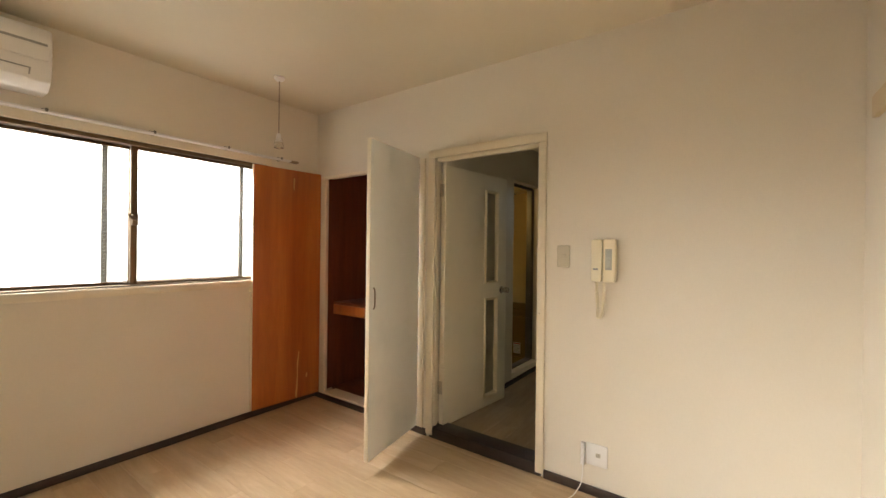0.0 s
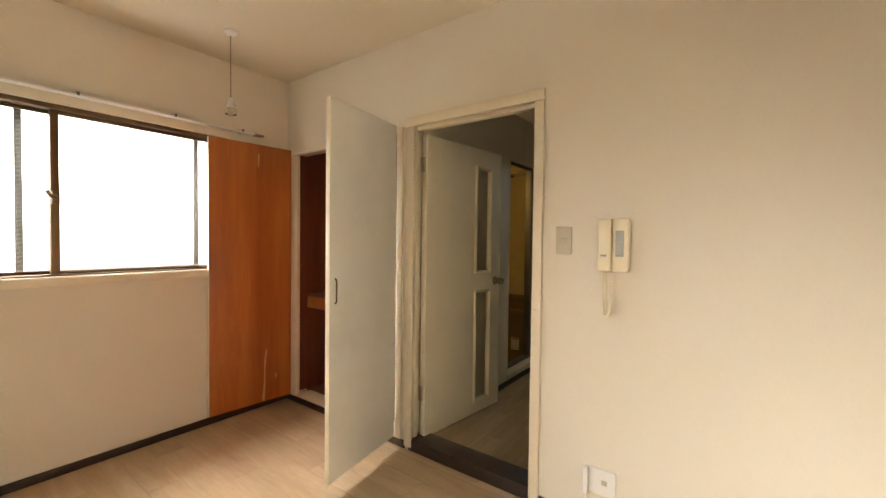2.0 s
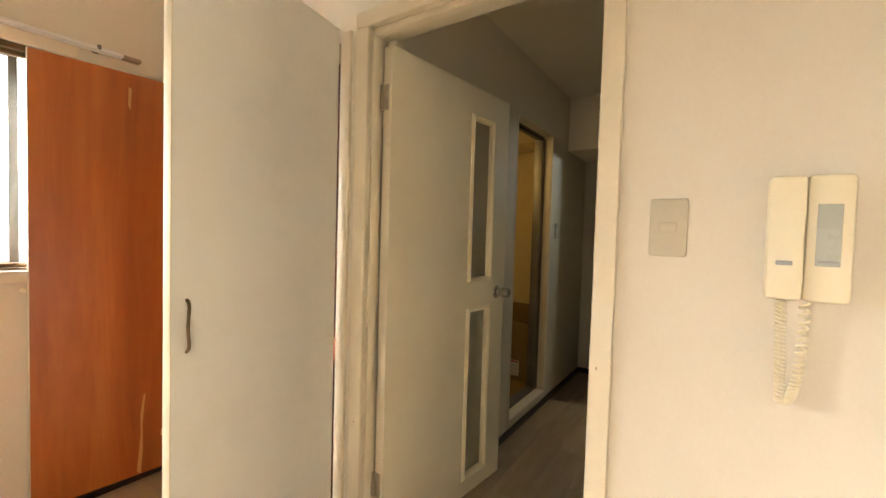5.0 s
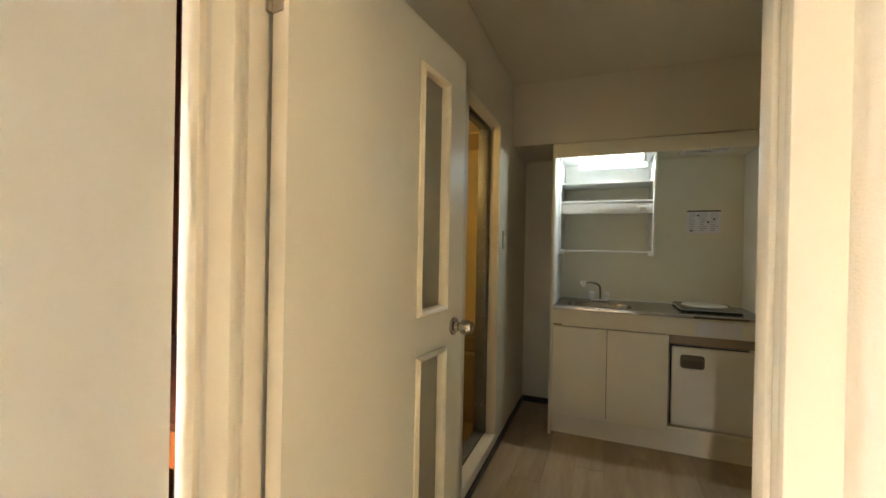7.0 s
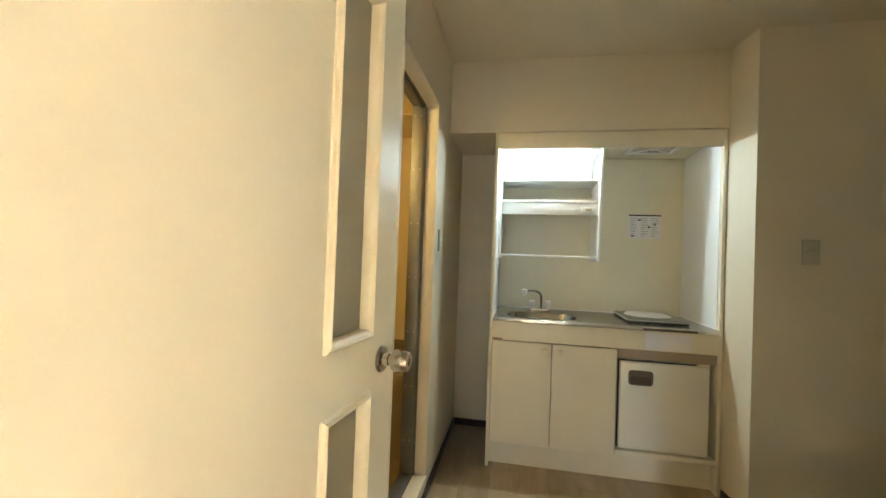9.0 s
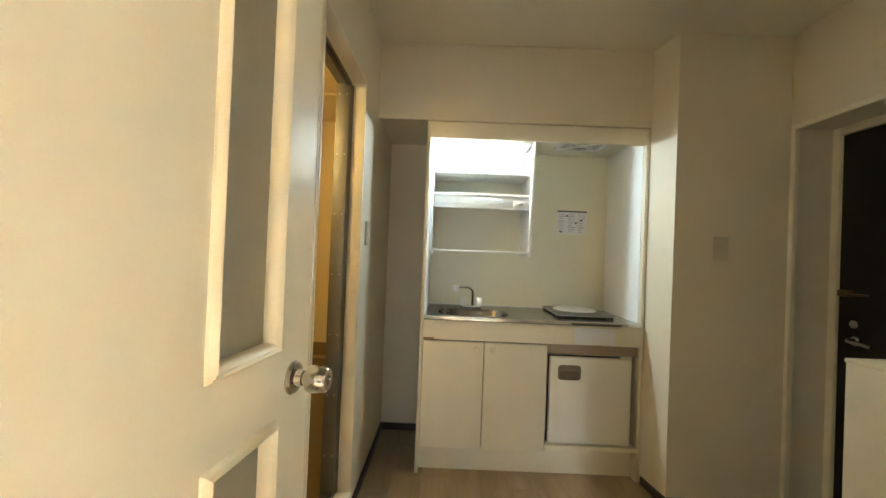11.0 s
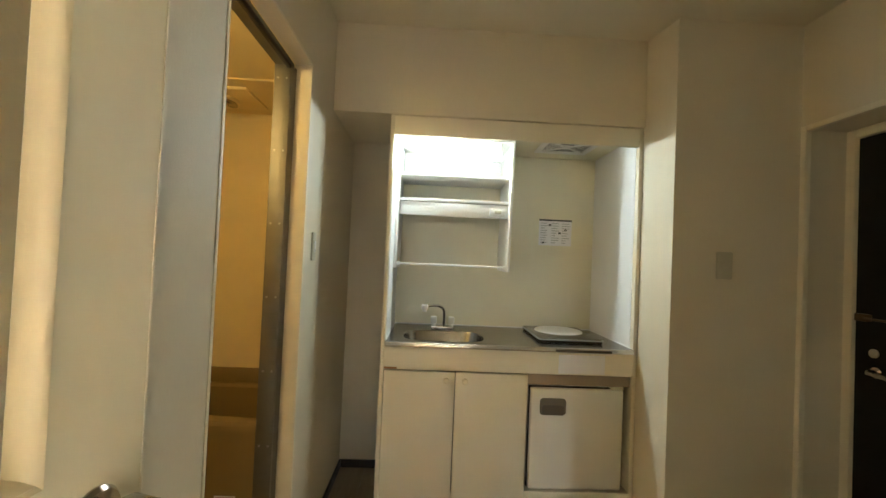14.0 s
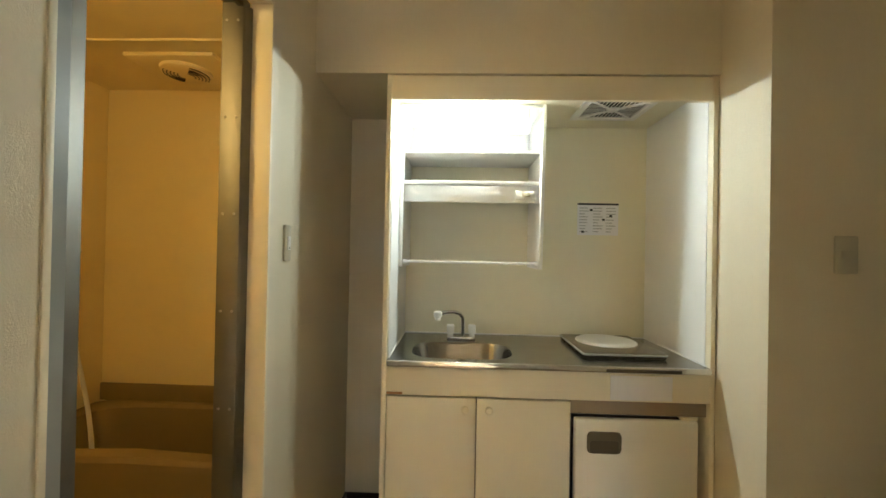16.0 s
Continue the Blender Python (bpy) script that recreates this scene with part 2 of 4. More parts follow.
def prism(profile, axis, a, b, bevel=0.0, bm=None):
    """A closed profile of (u, v) points drawn along an axis from a to b; u, v are the other two axes in order."""
    t = bmesh.new()
    def put(u, v, w):
        return {"x": (w, u, v), "y": (u, w, v), "z": (u, v, w)}[axis]
    lo = [t.verts.new(put(u, v, a)) for u, v in profile]
    hi = [t.verts.new(put(u, v, b)) for u, v in profile]
    t.faces.new(lo), t.faces.new(hi[::-1])
    k = len(profile)
    for i in range(k):
        t.faces.new((lo[i], lo[(i + 1) % k], hi[(i + 1) % k], hi[i]))
    bmesh.ops.recalc_face_normals(t, faces=t.faces)
    if bevel:
        bmesh.ops.bevel(t, geom=list(t.edges), offset=bevel, segments=2, affect="EDGES", profile=0.5)
    return join(bm, t) if bm is not None else t


def lathe(profile, m, steps=28, bm=None):
    """Turns (radius, height) points round z, then places them by m."""
    t = bmesh.new()
    rings = []
    for r, h in profile:
        rings.append([t.verts.new(m @ Vector((max(r, 1e-5) * math.cos(2 * math.pi * i / steps), max(r, 1e-5) * math.sin(2 * math.pi * i / steps), h))) for i in range(steps)])
    for a, b in zip(rings, rings[1:]):
        for i in range(steps):
            t.faces.new((a[i], a[(i + 1) % steps], b[(i + 1) % steps], b[i]))
    t.faces.new(rings[0][::-1]), t.faces.new(rings[-1])
    return join(bm, t) if bm is not None else t


def pipe(points, radius, steps=10, bm=None, smooth=6):
    """A round tube along a smoothed line of points."""
    pts = [Vector(p) for p in points]
    line = []
    for i in range(len(pts) - 1):
        p0, p1, p2, p3 = pts[max(0, i - 1)], pts[i], pts[i + 1], pts[min(len(pts) - 1, i + 2)]
        for k in range(smooth):
            s = k / smooth
            line.append(0.5 * (2 * p1 + (p2 - p0) * s + (2 * p0 - 5 * p1 + 4 * p2 - p3) * s * s + (3 * p1 - p0 - 3 * p2 + p3) * s ** 3))
    line.append(pts[-1])
    t = bmesh.new()
    rings, side = [], None
    for i, p in enumerate(line):
        d = (line[min(i + 1, len(line) - 1)] - line[max(i - 1, 0)]).normalized()
        if side is None:
            side = d.orthogonal().normalized()
        side = (side - d * side.dot(d)).normalized()
        up = d.cross(side)
        rings.append([t.verts.new(p + radius * (math.cos(2 * math.pi * k / steps) * side + math.sin(2 * math.pi * k / steps) * up)) for k in range(steps)])
    for a, b in zip(rings, rings[1:]):
        for i in range(steps):
            t.faces.new((a[i], a[(i + 1) % steps], b[(i + 1) % steps], b[i]))
    t.faces.new(rings[0][::-1]), t.faces.new(rings[-1])
    return join(bm, t) if bm is not None else t


def rounded(w, h, r, n=5):
    """Outline of a rounded rectangle w by h about the origin."""
    out = []
    for cx, cy, a0 in ((w / 2 - r, h / 2 - r, 0), (-w / 2 + r, h / 2 - r, 90), (-w / 2 + r, -h / 2 + r, 180), (w / 2 - r, -h / 2 + r, 270)):
        for i in range(n + 1):
            a = radians(a0 + 90 * i / n)
            out.append((cx + r * math.cos(a), cy + r * math.sin(a)))
    return out


def wall(axis, p0, p1, s0, s1, z0, z1, holes=()):
    """A wall from p0 to p1 thick along axis, spanning s0 to s1 and z0 to z1, with rectangular holes (a, b, low, high)."""
    bm = bmesh.new()
    cuts = sorted({s0, s1, *[h[0] for h in holes], *[h[1] for h in holes]})
    for a, b in zip(cuts, cuts[1:]):
        spans = [(z0, z1)]
        for ha, hb, lo, hi in holes:
            if a >= ha - 1e-6 and b <= hb + 1e-6:
                spans = [q for u, w in spans for q in ((u, max(u, min(w, lo))), (min(w, max(u, hi)), w)) if q[1] - q[0] > 1e-4]
        for u, w in spans:
            box(*((p0, p1, a, b) if axis == "x" else (a, b, p0, p1)), u, w, 0, bm)
    return bm


# ---- plan ----
FZ = -0.055            # floor of the main room; the kitchen floor is 0
CH, KH = 2.50, 2.35    # ceilings
XW, XR = -2.752, 0.765  # window wall, right wall
YB, YD, YD2 = -1.7, 2.54, 2.66  # rear wall, door wall and its kitchen side
XL, XK = -1.385, 0.70  # kitchen side walls
YS, YK = 4.755, 5.29   # kitchen soffit and back wall

# ---- large structure ----
setting("wall_window", wall("x", XW - 0.16, XW, YB - 0.15, YD2, FZ - 0.1, CH, [(0.367, 2.057, 1.038, 1.958)]), M_WALL, "cream embossed wallpaper wall with a wide window", "wall")
setting("wall_door", wall("y", YD, YD2, XW, XR, FZ - 0.1, CH, [(-2.655, -1.512, FZ + 0.05, 1.925), (-1.425, -0.582, FZ - 0.1, 1.965)]), M_WALL, "cream embossed wallpaper wall with closet and doorway", "wall")
setting("wall_side", wall("x", XR, XR + 0.12, YB - 0.15, YD2, FZ - 0.1, CH), M_WALL, "plain cream wallpaper side wall", "wall")
setting("wall_rear", wall("y", YB - 0.15, YB, XW, XR, FZ - 0.1, CH, [(-1.6, 0.08, FZ + 0.06, 1.85)]), M_WALL, "cream wallpaper rear wall with a balcony window", "wall")
setting("ceiling_main", box(XW - 0.16, XR + 0.12, YB - 0.15, YD2, CH, CH + 0.1), M_CEIL, "cream papered ceiling of the main room", "ceiling")
setting("ceiling_kitchen", box(XL - 0.1, 1.1, YD2, YK + 0.1, KH, KH + 0.1), M_CEIL, "cream papered kitchen ceiling", "ceiling")
setting("floor_main", box(XW - 0.16, XR + 0.12, YB - 0.15, YD, FZ - 0.1, FZ - 0.004), M_BASE, "underfloor of the main room", "floor")
setting("floor_kitchen", box(XL - 0.1, 1.1, YD2, YK + 0.1, -0.15, -0.004), M_BASE, "underfloor of the kitchen", "floor")
# the kitchen side of the plan
setting("wall_bath_side", wall("x", XL - 0.065, XL, YD2, YK + 0.1, -0.1, KH, [(3.770, 4.407, 0.046, 1.980)]), M_WALLK, "cream wallpaper wall with the bathroom doorway", "wall")
setting("wall_kitchen_back", wall("y", YK, YK + 0.1, XL, 0.13, -0.1, KH), M_WALLK, "cream wallpaper wall behind the kitchenette", "wall")
setting("soffit", box(XL, 0.107, YS, YK, 1.93, KH), M_WALLK, "papered soffit above the kitchenette", "soffit")
b = bmesh.new()
prism([(0.107, YS), (0.137, 4.56), (XK + 0.2, 4.56), (XK + 0.2, YK + 0.1), (0.107, YK + 0.1)], "z", -0.1, KH, 0, b)
setting("wall_pillar", b, M_WALLK, "papered wall return beside the kitchenette", "wall")
setting("wall_entrance", wall("x", XK, XK + 0.26, 3.5, 4.56, -0.1, KH, [(3.62, 4.545, 0.0, 1.885)]), M_WALLK, "papered wall with the deep entrance doorway", "wall")
setting("wall_hall", box(0.180, 1.0, YD2, 3.5, -0.1, KH), M_WALLK, "papered wall of the entrance corner", "wall")
# unseen slab added behind the door to block outside light
setting("entry_light_cap", box(XK + 0.26, XK + 0.32, 3.3, 4.8, -0.1, KH), M_DOORK, "unseen dark cap that keeps light out of the entrance", "wall")

# bathroom shell
setting("bath_wall_back", box(-2.70, XL - 0.067, 5.22, 5.28, -0.1, 2.3), M_BATH, "glossy cream bathroom wall panel", "wall")
setting("bath_wall_far", box(-2.70, -2.60, 3.42, 5.22, -0.1, 2.3), M_BATH, "glossy cream bathroom wall panel", "wall")
setting("bath_wall_near", box(-2.60, XL - 0.067, 3.42, 3.50, -0.1, 2.3), M_BATH, "glossy cream bathroom wall panel", "wall")
b = box(-2.60, XL - 0.067, 3.50, 5.22, 2.045, 2.12)
box(-2.60, XL - 0.067, 4.73, 4.74, 2.038, 2.047, 0.002, b)
setting("bath_ceiling", b, M_BATH, "cream panel bathroom ceiling with a seam", "ceiling")
setting("bath_floor", box(-2.60, XL - 0.067, 3.50, 5.22, -0.06, 0.02), M_TUB, "beige moulded bathroom floor, darkened in colour as shade", "floor")

# closet shell: lauan plywood, the shade inside is put into its colour
CX0, CX1, CY1 = -2.655, -1.495, 3.30
setting("closet_wall_back", box(CX0, CX1, CY1, CY1 + 0.03, -0.1, 2.45), M_LAUAN_SHADED, "lauan plywood closet back, shade put in its colour", "wall")
setting("closet_wall_a", box(CX0 - 0.03, CX0, YD2, CY1 + 0.03, -0.1, 2.45), M_LAUAN_SHADED, "lauan plywood closet side, shade put in its colour", "wall")
setting("closet_wall_b", box(CX1, CX1 + 0.03, YD2, CY1 + 0.03, -0.1, 2.45), M_LAUAN_SHADED, "lauan plywood closet side, shade put in its colour", "wall")
setting("closet_ceiling", box(CX0, CX1, YD2, CY1, 2.42, 2.45), M_LAUAN_SHADED, "lauan plywood closet ceiling", "ceiling")
setting("closet_floor", box(CX0, CX1, YD2 + 0.001, CY1, -0.08, 0.006), M_LAUAN_SHADED, "worn lauan plywood closet floor", "floor")

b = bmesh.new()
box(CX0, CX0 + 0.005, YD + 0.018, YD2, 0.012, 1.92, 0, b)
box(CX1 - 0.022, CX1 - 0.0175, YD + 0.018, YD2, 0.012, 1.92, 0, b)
setting("closet_lining", b, M_LAUAN_SHADED, "lauan lining of the closet opening, shade put in its colour", "trim")

# dark baseboards
b = bmesh.new()
box(XW, XW + 0.012, YB, YD - 0.012, FZ, FZ + 0.048, 0.002, b)
box(XW, -1.453, YD - 0.012, YD, FZ, FZ + 0.048, 0.002, b)
box(-0.564, XR, YD - 0.012, YD, FZ, FZ + 0.048, 0.002, b)
box(XR - 0.012, XR, YB, YD - 0.012, FZ, FZ + 0.048, 0.002, b)
box(XW + 0.012, XR - 0.012, YB, YB + 0.012, FZ, FZ + 0.048, 0.002, b)
setting("baseboard_main", b, M_BASE, "dark brown wooden baseboard", "baseboard")
b = bmesh.new()
box(XL, XL + 0.012, YD2, YK, 0, 0.045, 0.002, b)
box(XL + 0.012, -1.118, YK - 0.012, YK, 0, 0.045, 0.002, b)
box(0.137, XK, 4.548, 4.56, 0, 0.045, 0.002, b)
prism([(0.105, YS - 0.01), (0.125, 4.548), (0.137, 4.548), (0.137, 4.56), (0.107, YS)], "z", 0, 0.045, 0, b)
setting("baseboard_kitchen", b, M_BASE, "dark brown wooden baseboard", "baseboard")


# ---- window ----
win = thing("window_1", (XW - 0.08, 1.212, 1.038), "bronze aluminium sliding window with overexposed clear panes", "window", kind="structure")
b = bmesh.new()
WX0, WX1 = XW - 0.11, XW + 0.004
box(WX0, WX1, 0.367, 2.057, 1.932, 1.958, 0.003, b)
box(WX0, WX1, 0.367, 2.057, 1.038, 1.046, 0.003, b)
box(WX0, WX1, 0.367, 0.392, 1.046, 1.932, 0.003, b)
box(WX0, WX1, 2.032, 2.057, 1.046, 1.932, 0.003, b)
part("window_frame", b, M_BRONZE, win, "dark bronze aluminium frame")


def sash(y0, y1, x, parent):
    b = bmesh.new()
    box(x, x + 0.026, y0, y0 + 0.036, 1.047, 1.931, 0.002, b)
    box(x, x + 0.026, y1 - 0.036, y1, 1.047, 1.931, 0.002, b)
    box(x, x + 0.026, y0 + 0.036, y1 - 0.036, 1.047, 1.064, 0.002, b)
    box(x, x + 0.026, y0 + 0.036, y1 - 0.036, 1.912, 1.931, 0.002, b)
    s = part("sash", b, M_BRONZE, parent, "dark bronze sliding sash")
    g = part("pane", box(x + 0.010, x + 0.015, y0 + 0.034, y1 - 0.034, 1.062, 1.914), M_GLASS, s, "clear glass pane")
    g.visible_shadow = False


sash(1.149, 2.032, XW - 0.045, win)
sash(0.392, 1.187, XW - 0.085, win)
b = bmesh.new()
box(XW - 0.0195, XW + 0.004, 1.151, 1.183, 1.425, 1.495, 0.004, b)
pipe([(XW - 0.004, 1.167, 1.46), (XW + 0.012, 1.161, 1.463), (XW + 0.018, 1.141, 1.47), (XW + 0.016, 1.128, 1.495)], 0.009, 8, b)
part("crescent_lock", b, M_BRONZE, win, "dark crescent lock")
scr = thing("insect_screen", (XW - 0.125, 1.467, 1.038), "aluminium insect screen frame outside the window", "screen")
b = bmesh.new()
for y in (1.027, 1.892):
    box(XW - 0.135, XW - 0.117, y, y + 0.030, 1.04, 1.955, 0.002, b)
for z in (1.04, 1.93):
    box(XW - 0.135, XW - 0.117, 1.057, 1.892, z, z + 0.025, 0.002, b)
part("screen_frame", b, M_ALU, scr)
b = bmesh.new()
for k in range(36):
    z = 1.065 + k * 0.024
    pipe([(XW - 0.116, 1.030, z), (XW - 0.115, 1.056, z + 0.008)], 0.0022, 5, b, 1)
part("spline", b, M_GREY, scr, "ribbed grey gasket")
b = bmesh.new()
box(XW, XW + 0.030, 0.307, 2.087, 0.984, 1.034, 0.004, b)
setting("window_sill", b, M_TRIM, "cream painted window sill", "sill")
b = box(XW, XW + 0.018, 0.307, 2.087, 1.960, 2.012, 0.003)
setting("window_head_trim", b, M_TRIM, "cream painted board above the window", "trim")
catch = thing("window_catch", (XW + 0.03, 1.907, 0.95), "small cream plastic catch on the sill", "catch")
part("catch_body", lathe([(0.011, 0), (0.011, 0.012), (0.008, 0.016)], pose(XW + 0.03, 1.907, 0.955, 0, 90, 0), 14), M_BEIGE, catch)

rail = thing("curtain_rail", (XW, 1.1, 2.01), "white double curtain rail fixed above the window", "curtain rail")
for x in (0.024, 0.050):
    b = prism([(XW + x - 0.008, 2.013), (XW + x + 0.008, 2.013), (XW + x + 0.008, 2.027), (XW + x - 0.008, 2.027)], "y", -0.1, 2.24, 0.002)
    part("rail", b, M_RACK, rail)
    # last stretch of rail coloured brown, as it lies in shade
    part("rail_end", box(XW + x - 0.009, XW + x + 0.009, 2.24, 2.31, 2.012, 2.028, 0.003), M_TAUPE, rail, "rail end, brown for the shade there")
for y in (0.15, 0.745, 1.25, 1.72, 2.15):
    b = box(XW, XW + 0.060, y - 0.008, y + 0.008, 2.028, 2.032, 0.001)
    box(XW, XW + 0.004, y - 0.012, y + 0.012, 2.012, 2.044, 0.001, b)
    box(XW + 0.056, XW + 0.062, y - 0.006, y + 0.006, 2.017, 2.037, 0.001, b)
    part("bracket", b, M_ALU, rail, "metal bracket")
b = bmesh.new()
box(-7.02, -7.0, -9, 11, -3, 9, 0, b)
setting("backdrop", b, M_SKYCARD, "bright overcast sky", "sky")

# ---- balcony window behind the start ----
bw = thing("window_2", (-0.76, YB - 0.07, FZ + 0.06), "aluminium balcony window", "window", kind="structure")
b = bmesh.new()
for x in (-1.6, -0.79, 0.045):
    box(x, x + 0.035, YB - 0.11, YB - 0.03, FZ + 0.06, 1.85, 0.003, b)
for z in (FZ + 0.06, 1.815):
    box(-1.565, 0.045, YB - 0.112, YB - 0.032, z, z + 0.035, 0.003, b)
part("window_frame", b, M_BRONZE, bw, "dark bronze aluminium frame")
g = part("pane", box(-1.565, 0.045, YB - 0.072, YB - 0.067, FZ + 0.095, 1.815), M_GLASS, bw, "clear glass pane")
g.visible_shadow = False

# ---- air conditioner ----
ac = thing("air_conditioner", (XW, 0.335, 2.050), "white wall-mounted air conditioner", "air conditioner")
prof = [(XW, 2.100), (XW + 0.13, 2.095), (XW + 0.19, 2.135), (XW + 0.212, 2.210), (XW + 0.215, 2.350), (XW + 0.20, 2.400), (XW + 0.17, 2.410), (XW, 2.410)]
part("body", prism(prof, "y", -0.055, 0.740, 0.010), M_WPLAS, ac)
part("front_panel", prism([(XW + 0.205, 2.235), (XW + 0.224, 2.235), (XW + 0.224, 2.305), (XW + 0.207, 2.305)], "y", -0.045, 0.727, 0.004), M_WPLAS, ac)
part("intake_slot", box(XW + 0.205, XW + 0.2185, -0.045, 0.720, 2.312, 2.324, 0.002), M_GREY, ac, "grey intake slot")
# solid grey strip gives the outlet its shadow
part("louver_slot", prism([(XW + 0.135, 2.101), (XW + 0.185, 2.134), (XW + 0.213, 2.188), (XW + 0.20, 2.190)], "y", -0.025, 0.66, 0), M_GREY, ac, "grey strip for the shade in the air outlet")
part("louver", prism([(XW + 0.158, 2.102), (XW + 0.200, 2.138), (XW + 0.219, 2.178), (XW + 0.212, 2.182), (XW + 0.19, 2.145)], "y", -0.02, 0.652, 0.0015), M_WPLAS, ac, "white louver flap")

# ---- ceiling lamp holder ----
pend = thing("lamp_holder", (-2.287, 1.866, CH), "bare hanging lamp holder on a thin cord", "lamp holder")
part("ceiling_rose", lathe([(0.036, 0), (0.036, -0.012), (0.026, -0.024), (0.012, -0.03)], pose(-2.287, 1.866, CH)), M_WPLAS, pend)
part("cord", pipe([(-2.287, 1.866, CH - 0.02), (-2.288, 1.866, 2.30), (-2.287, 1.866, 2.098)], 0.0035, 8), M_CORD, pend)
part("socket", lathe([(0.006, 0), (0.014, -0.006), (0.016, -0.03), (0.012, -0.05), (0.020, -0.058)], pose(-2.287, 1.866, 2.102)), M_WPLAS, pend)
part("cap", lathe([(0.012, 0), (0.024, -0.008), (0.034, -0.05), (0.032, -0.072), (0.020, -0.076)], pose(-2.287, 1.866, 2.072)), M_CLEAR, pend, "clear plastic cap")

# ---- closet front ----
cas = thing("closet_frame", (-2.1, YD, 0), "cream painted closet door frame", "door frame", kind="structure")
CF = YD - 0.014
part("jamb", box(-2.700, -2.602, CF, YD + 0.018, FZ + 0.05, 1.902, 0.003), M_TRIM, cas)
part("jamb", box(-1.535, -1.486, CF, YD + 0.018, FZ + 0.05, 1.955, 0.003), M_TRIM, cas)
part("head", box(-2.700, -1.535, CF, YD + 0.018, 1.905, 1.928, 0.003), M_TRIM, cas)
part("sill", box(-2.602, -1.535, CF, YD2, FZ + 0.05, 0.010, 0.003), M_TRIM, cas)
shelf = thing("closet_shelf", (-2.1, 2.95, 0.73), "lauan plywood shelf inside the closet", "shelf")
part("board", box(CX0, CX1, YD2 + 0.005, CY1, 0.775, 0.796, 0.002), M_LAUAN_SHADED, shelf)
part("front_rail", box(CX0, CX1, YD2 + 0.004, YD2 + 0.04, 0.685, 0.774, 0.002), M_LAUAN, shelf, "orange lauan front rail")


def closet_leaf(at, turn, label):
    """Local x runs from the hinge along the leaf, y through its thickness."""
    d = thing("closet_door", at, label, "closet door", "closet doors", turn=turn)
    W, T, Hh = 0.588, 0.026, 1.946
    part("core", box(0.004, W - 0.004, -T + 0.004, -0.004, 0.002, Hh - 0.002), M_RAWEDGE, d, local=True)
    part("inner_face", box(0.004, W - 0.003, -T, -T + 0.004, 0.002, Hh - 0.002, 0.001), M_LAUAN, d, "orange lauan plywood face", local=True)
    part("outer_face", box(0.003, W - 0.003, -0.004, 0.0, 0.002, Hh - 0.002, 0.001), M_WHITE, d, "white laminated face", local=True)
    b = bmesh.new()
    box(W - 0.003, W, -T - 0.001, 0.001, 0, Hh, 0.001, b)
    box(0, W - 0.003, -T - 0.001, 0.001, Hh - 0.002, Hh, 0.0, b)
    part("edge_band", b, M_TRIM, d, "cream edge band", local=True)
    b = pipe([(W - 0.04, -0.001, 0.915), (W - 0.04, 0.010, 0.930), (W - 0.032, 0.018, 0.98), (W - 0.04, 0.010, 1.030), (W - 0.04, -0.001, 1.045)], 0.004, 8)
    part("handle", b, M_BRONZE, d, "dark bow handle", local=True)
    for z in (0.12, 1.83):
        b = box(-0.010, 0.003, -0.012, -0.002, z, z + 0.07, 0.001)
        part("hinge", b, M_HINGE, d, "steel hinge", local=True)
    return d


# the leaf standing into the room, white face towards the doorway
dx, dy = -1.424 + 1.521, 1.930 - 2.510
closet_leaf((-1.521, 2.510, 0.012), math.degrees(math.atan2(dy, dx)), "white closet door standing open into the room")
# the leaf folded back against the window wall: lauan face outwards
d2 = thing("closet_door", (-2.660, 2.516, 0.006), "closet door folded open, bare orange lauan side showing", "closet door", "closet doors", turn=-95.2)
W, T, Hh = 0.597, 0.026, 1.940
part("core", box(0.004, W - 0.004, -0.022, -0.004, 0.002, Hh - 0.002), M_RAWEDGE, d2, local=True)
part("inner_face", box(0.0, W - 0.003, -0.004, 0.0, 0.0, Hh, 0.001), M_LAUAN, d2, "orange lauan plywood face with scuffs", local=True)
part("outer_face", box(0.003, W - 0.003, -T, -0.022, 0.002, Hh - 0.002, 0.001), M_WHITE, d2, "white laminated face", local=True)
part("edge_band", box(W - 0.003, W, -T - 0.001, 0.001, 0, Hh, 0.001), M_TRIM, d2, "cream edge band", local=True)
b = bmesh.new()
prism([(0.194, 0.395), (0.200, 0.40), (0.214, 0.30), (0.212, 0.20), (0.228, 0.02), (0.212, 0.0), (0.204, 0.12), (0.206, 0.25)], "y", 0.0, 0.0012, 0, b)
prism([(0.115, 0.20), (0.128, 0.195), (0.130, 0.165), (0.121, 0.16)], "y", 0.0, 0.0012, 0, b)
prism([(0.250, 1.870), (0.262, 1.875), (0.264, 1.790), (0.255, 1.770)], "y", 0.0, 0.0010, 0, b)
part("scuff", b, M_SCUFF, d2, "pale torn veneer", local=True)

# ---- doorway and door ----
fr = thing("door_frame", (-0.96, 2.6, FZ), "cream painted stepped door frame", "door frame", kind="structure")
for side, x0, x1, xi, xs in (("l", -1.452, -1.394, -1.406, -1.396), ("r", -0.566, -0.616, -0.614, -0.622)):
    a, c = min(x0, x1), max(x0, x1)
    part("casing", box(a, c, YD - 0.018, YD, FZ + 0.022, 1.943, 0.004), M_TRIM, fr)
    o = -1.424 if side == "l" else -0.583
    part("jamb", box(min(o, xi), max(o, xi), YD, 2.611 if side == "l" else 2.594, 0.02, 1.950, 0.002), M_TRIM, fr)
    part("stop", box(min(xi, xs), max(xi, xs), YD + 0.016, YD + 0.052, 0.02, 1.922, 0.003), M_TRIM, fr)
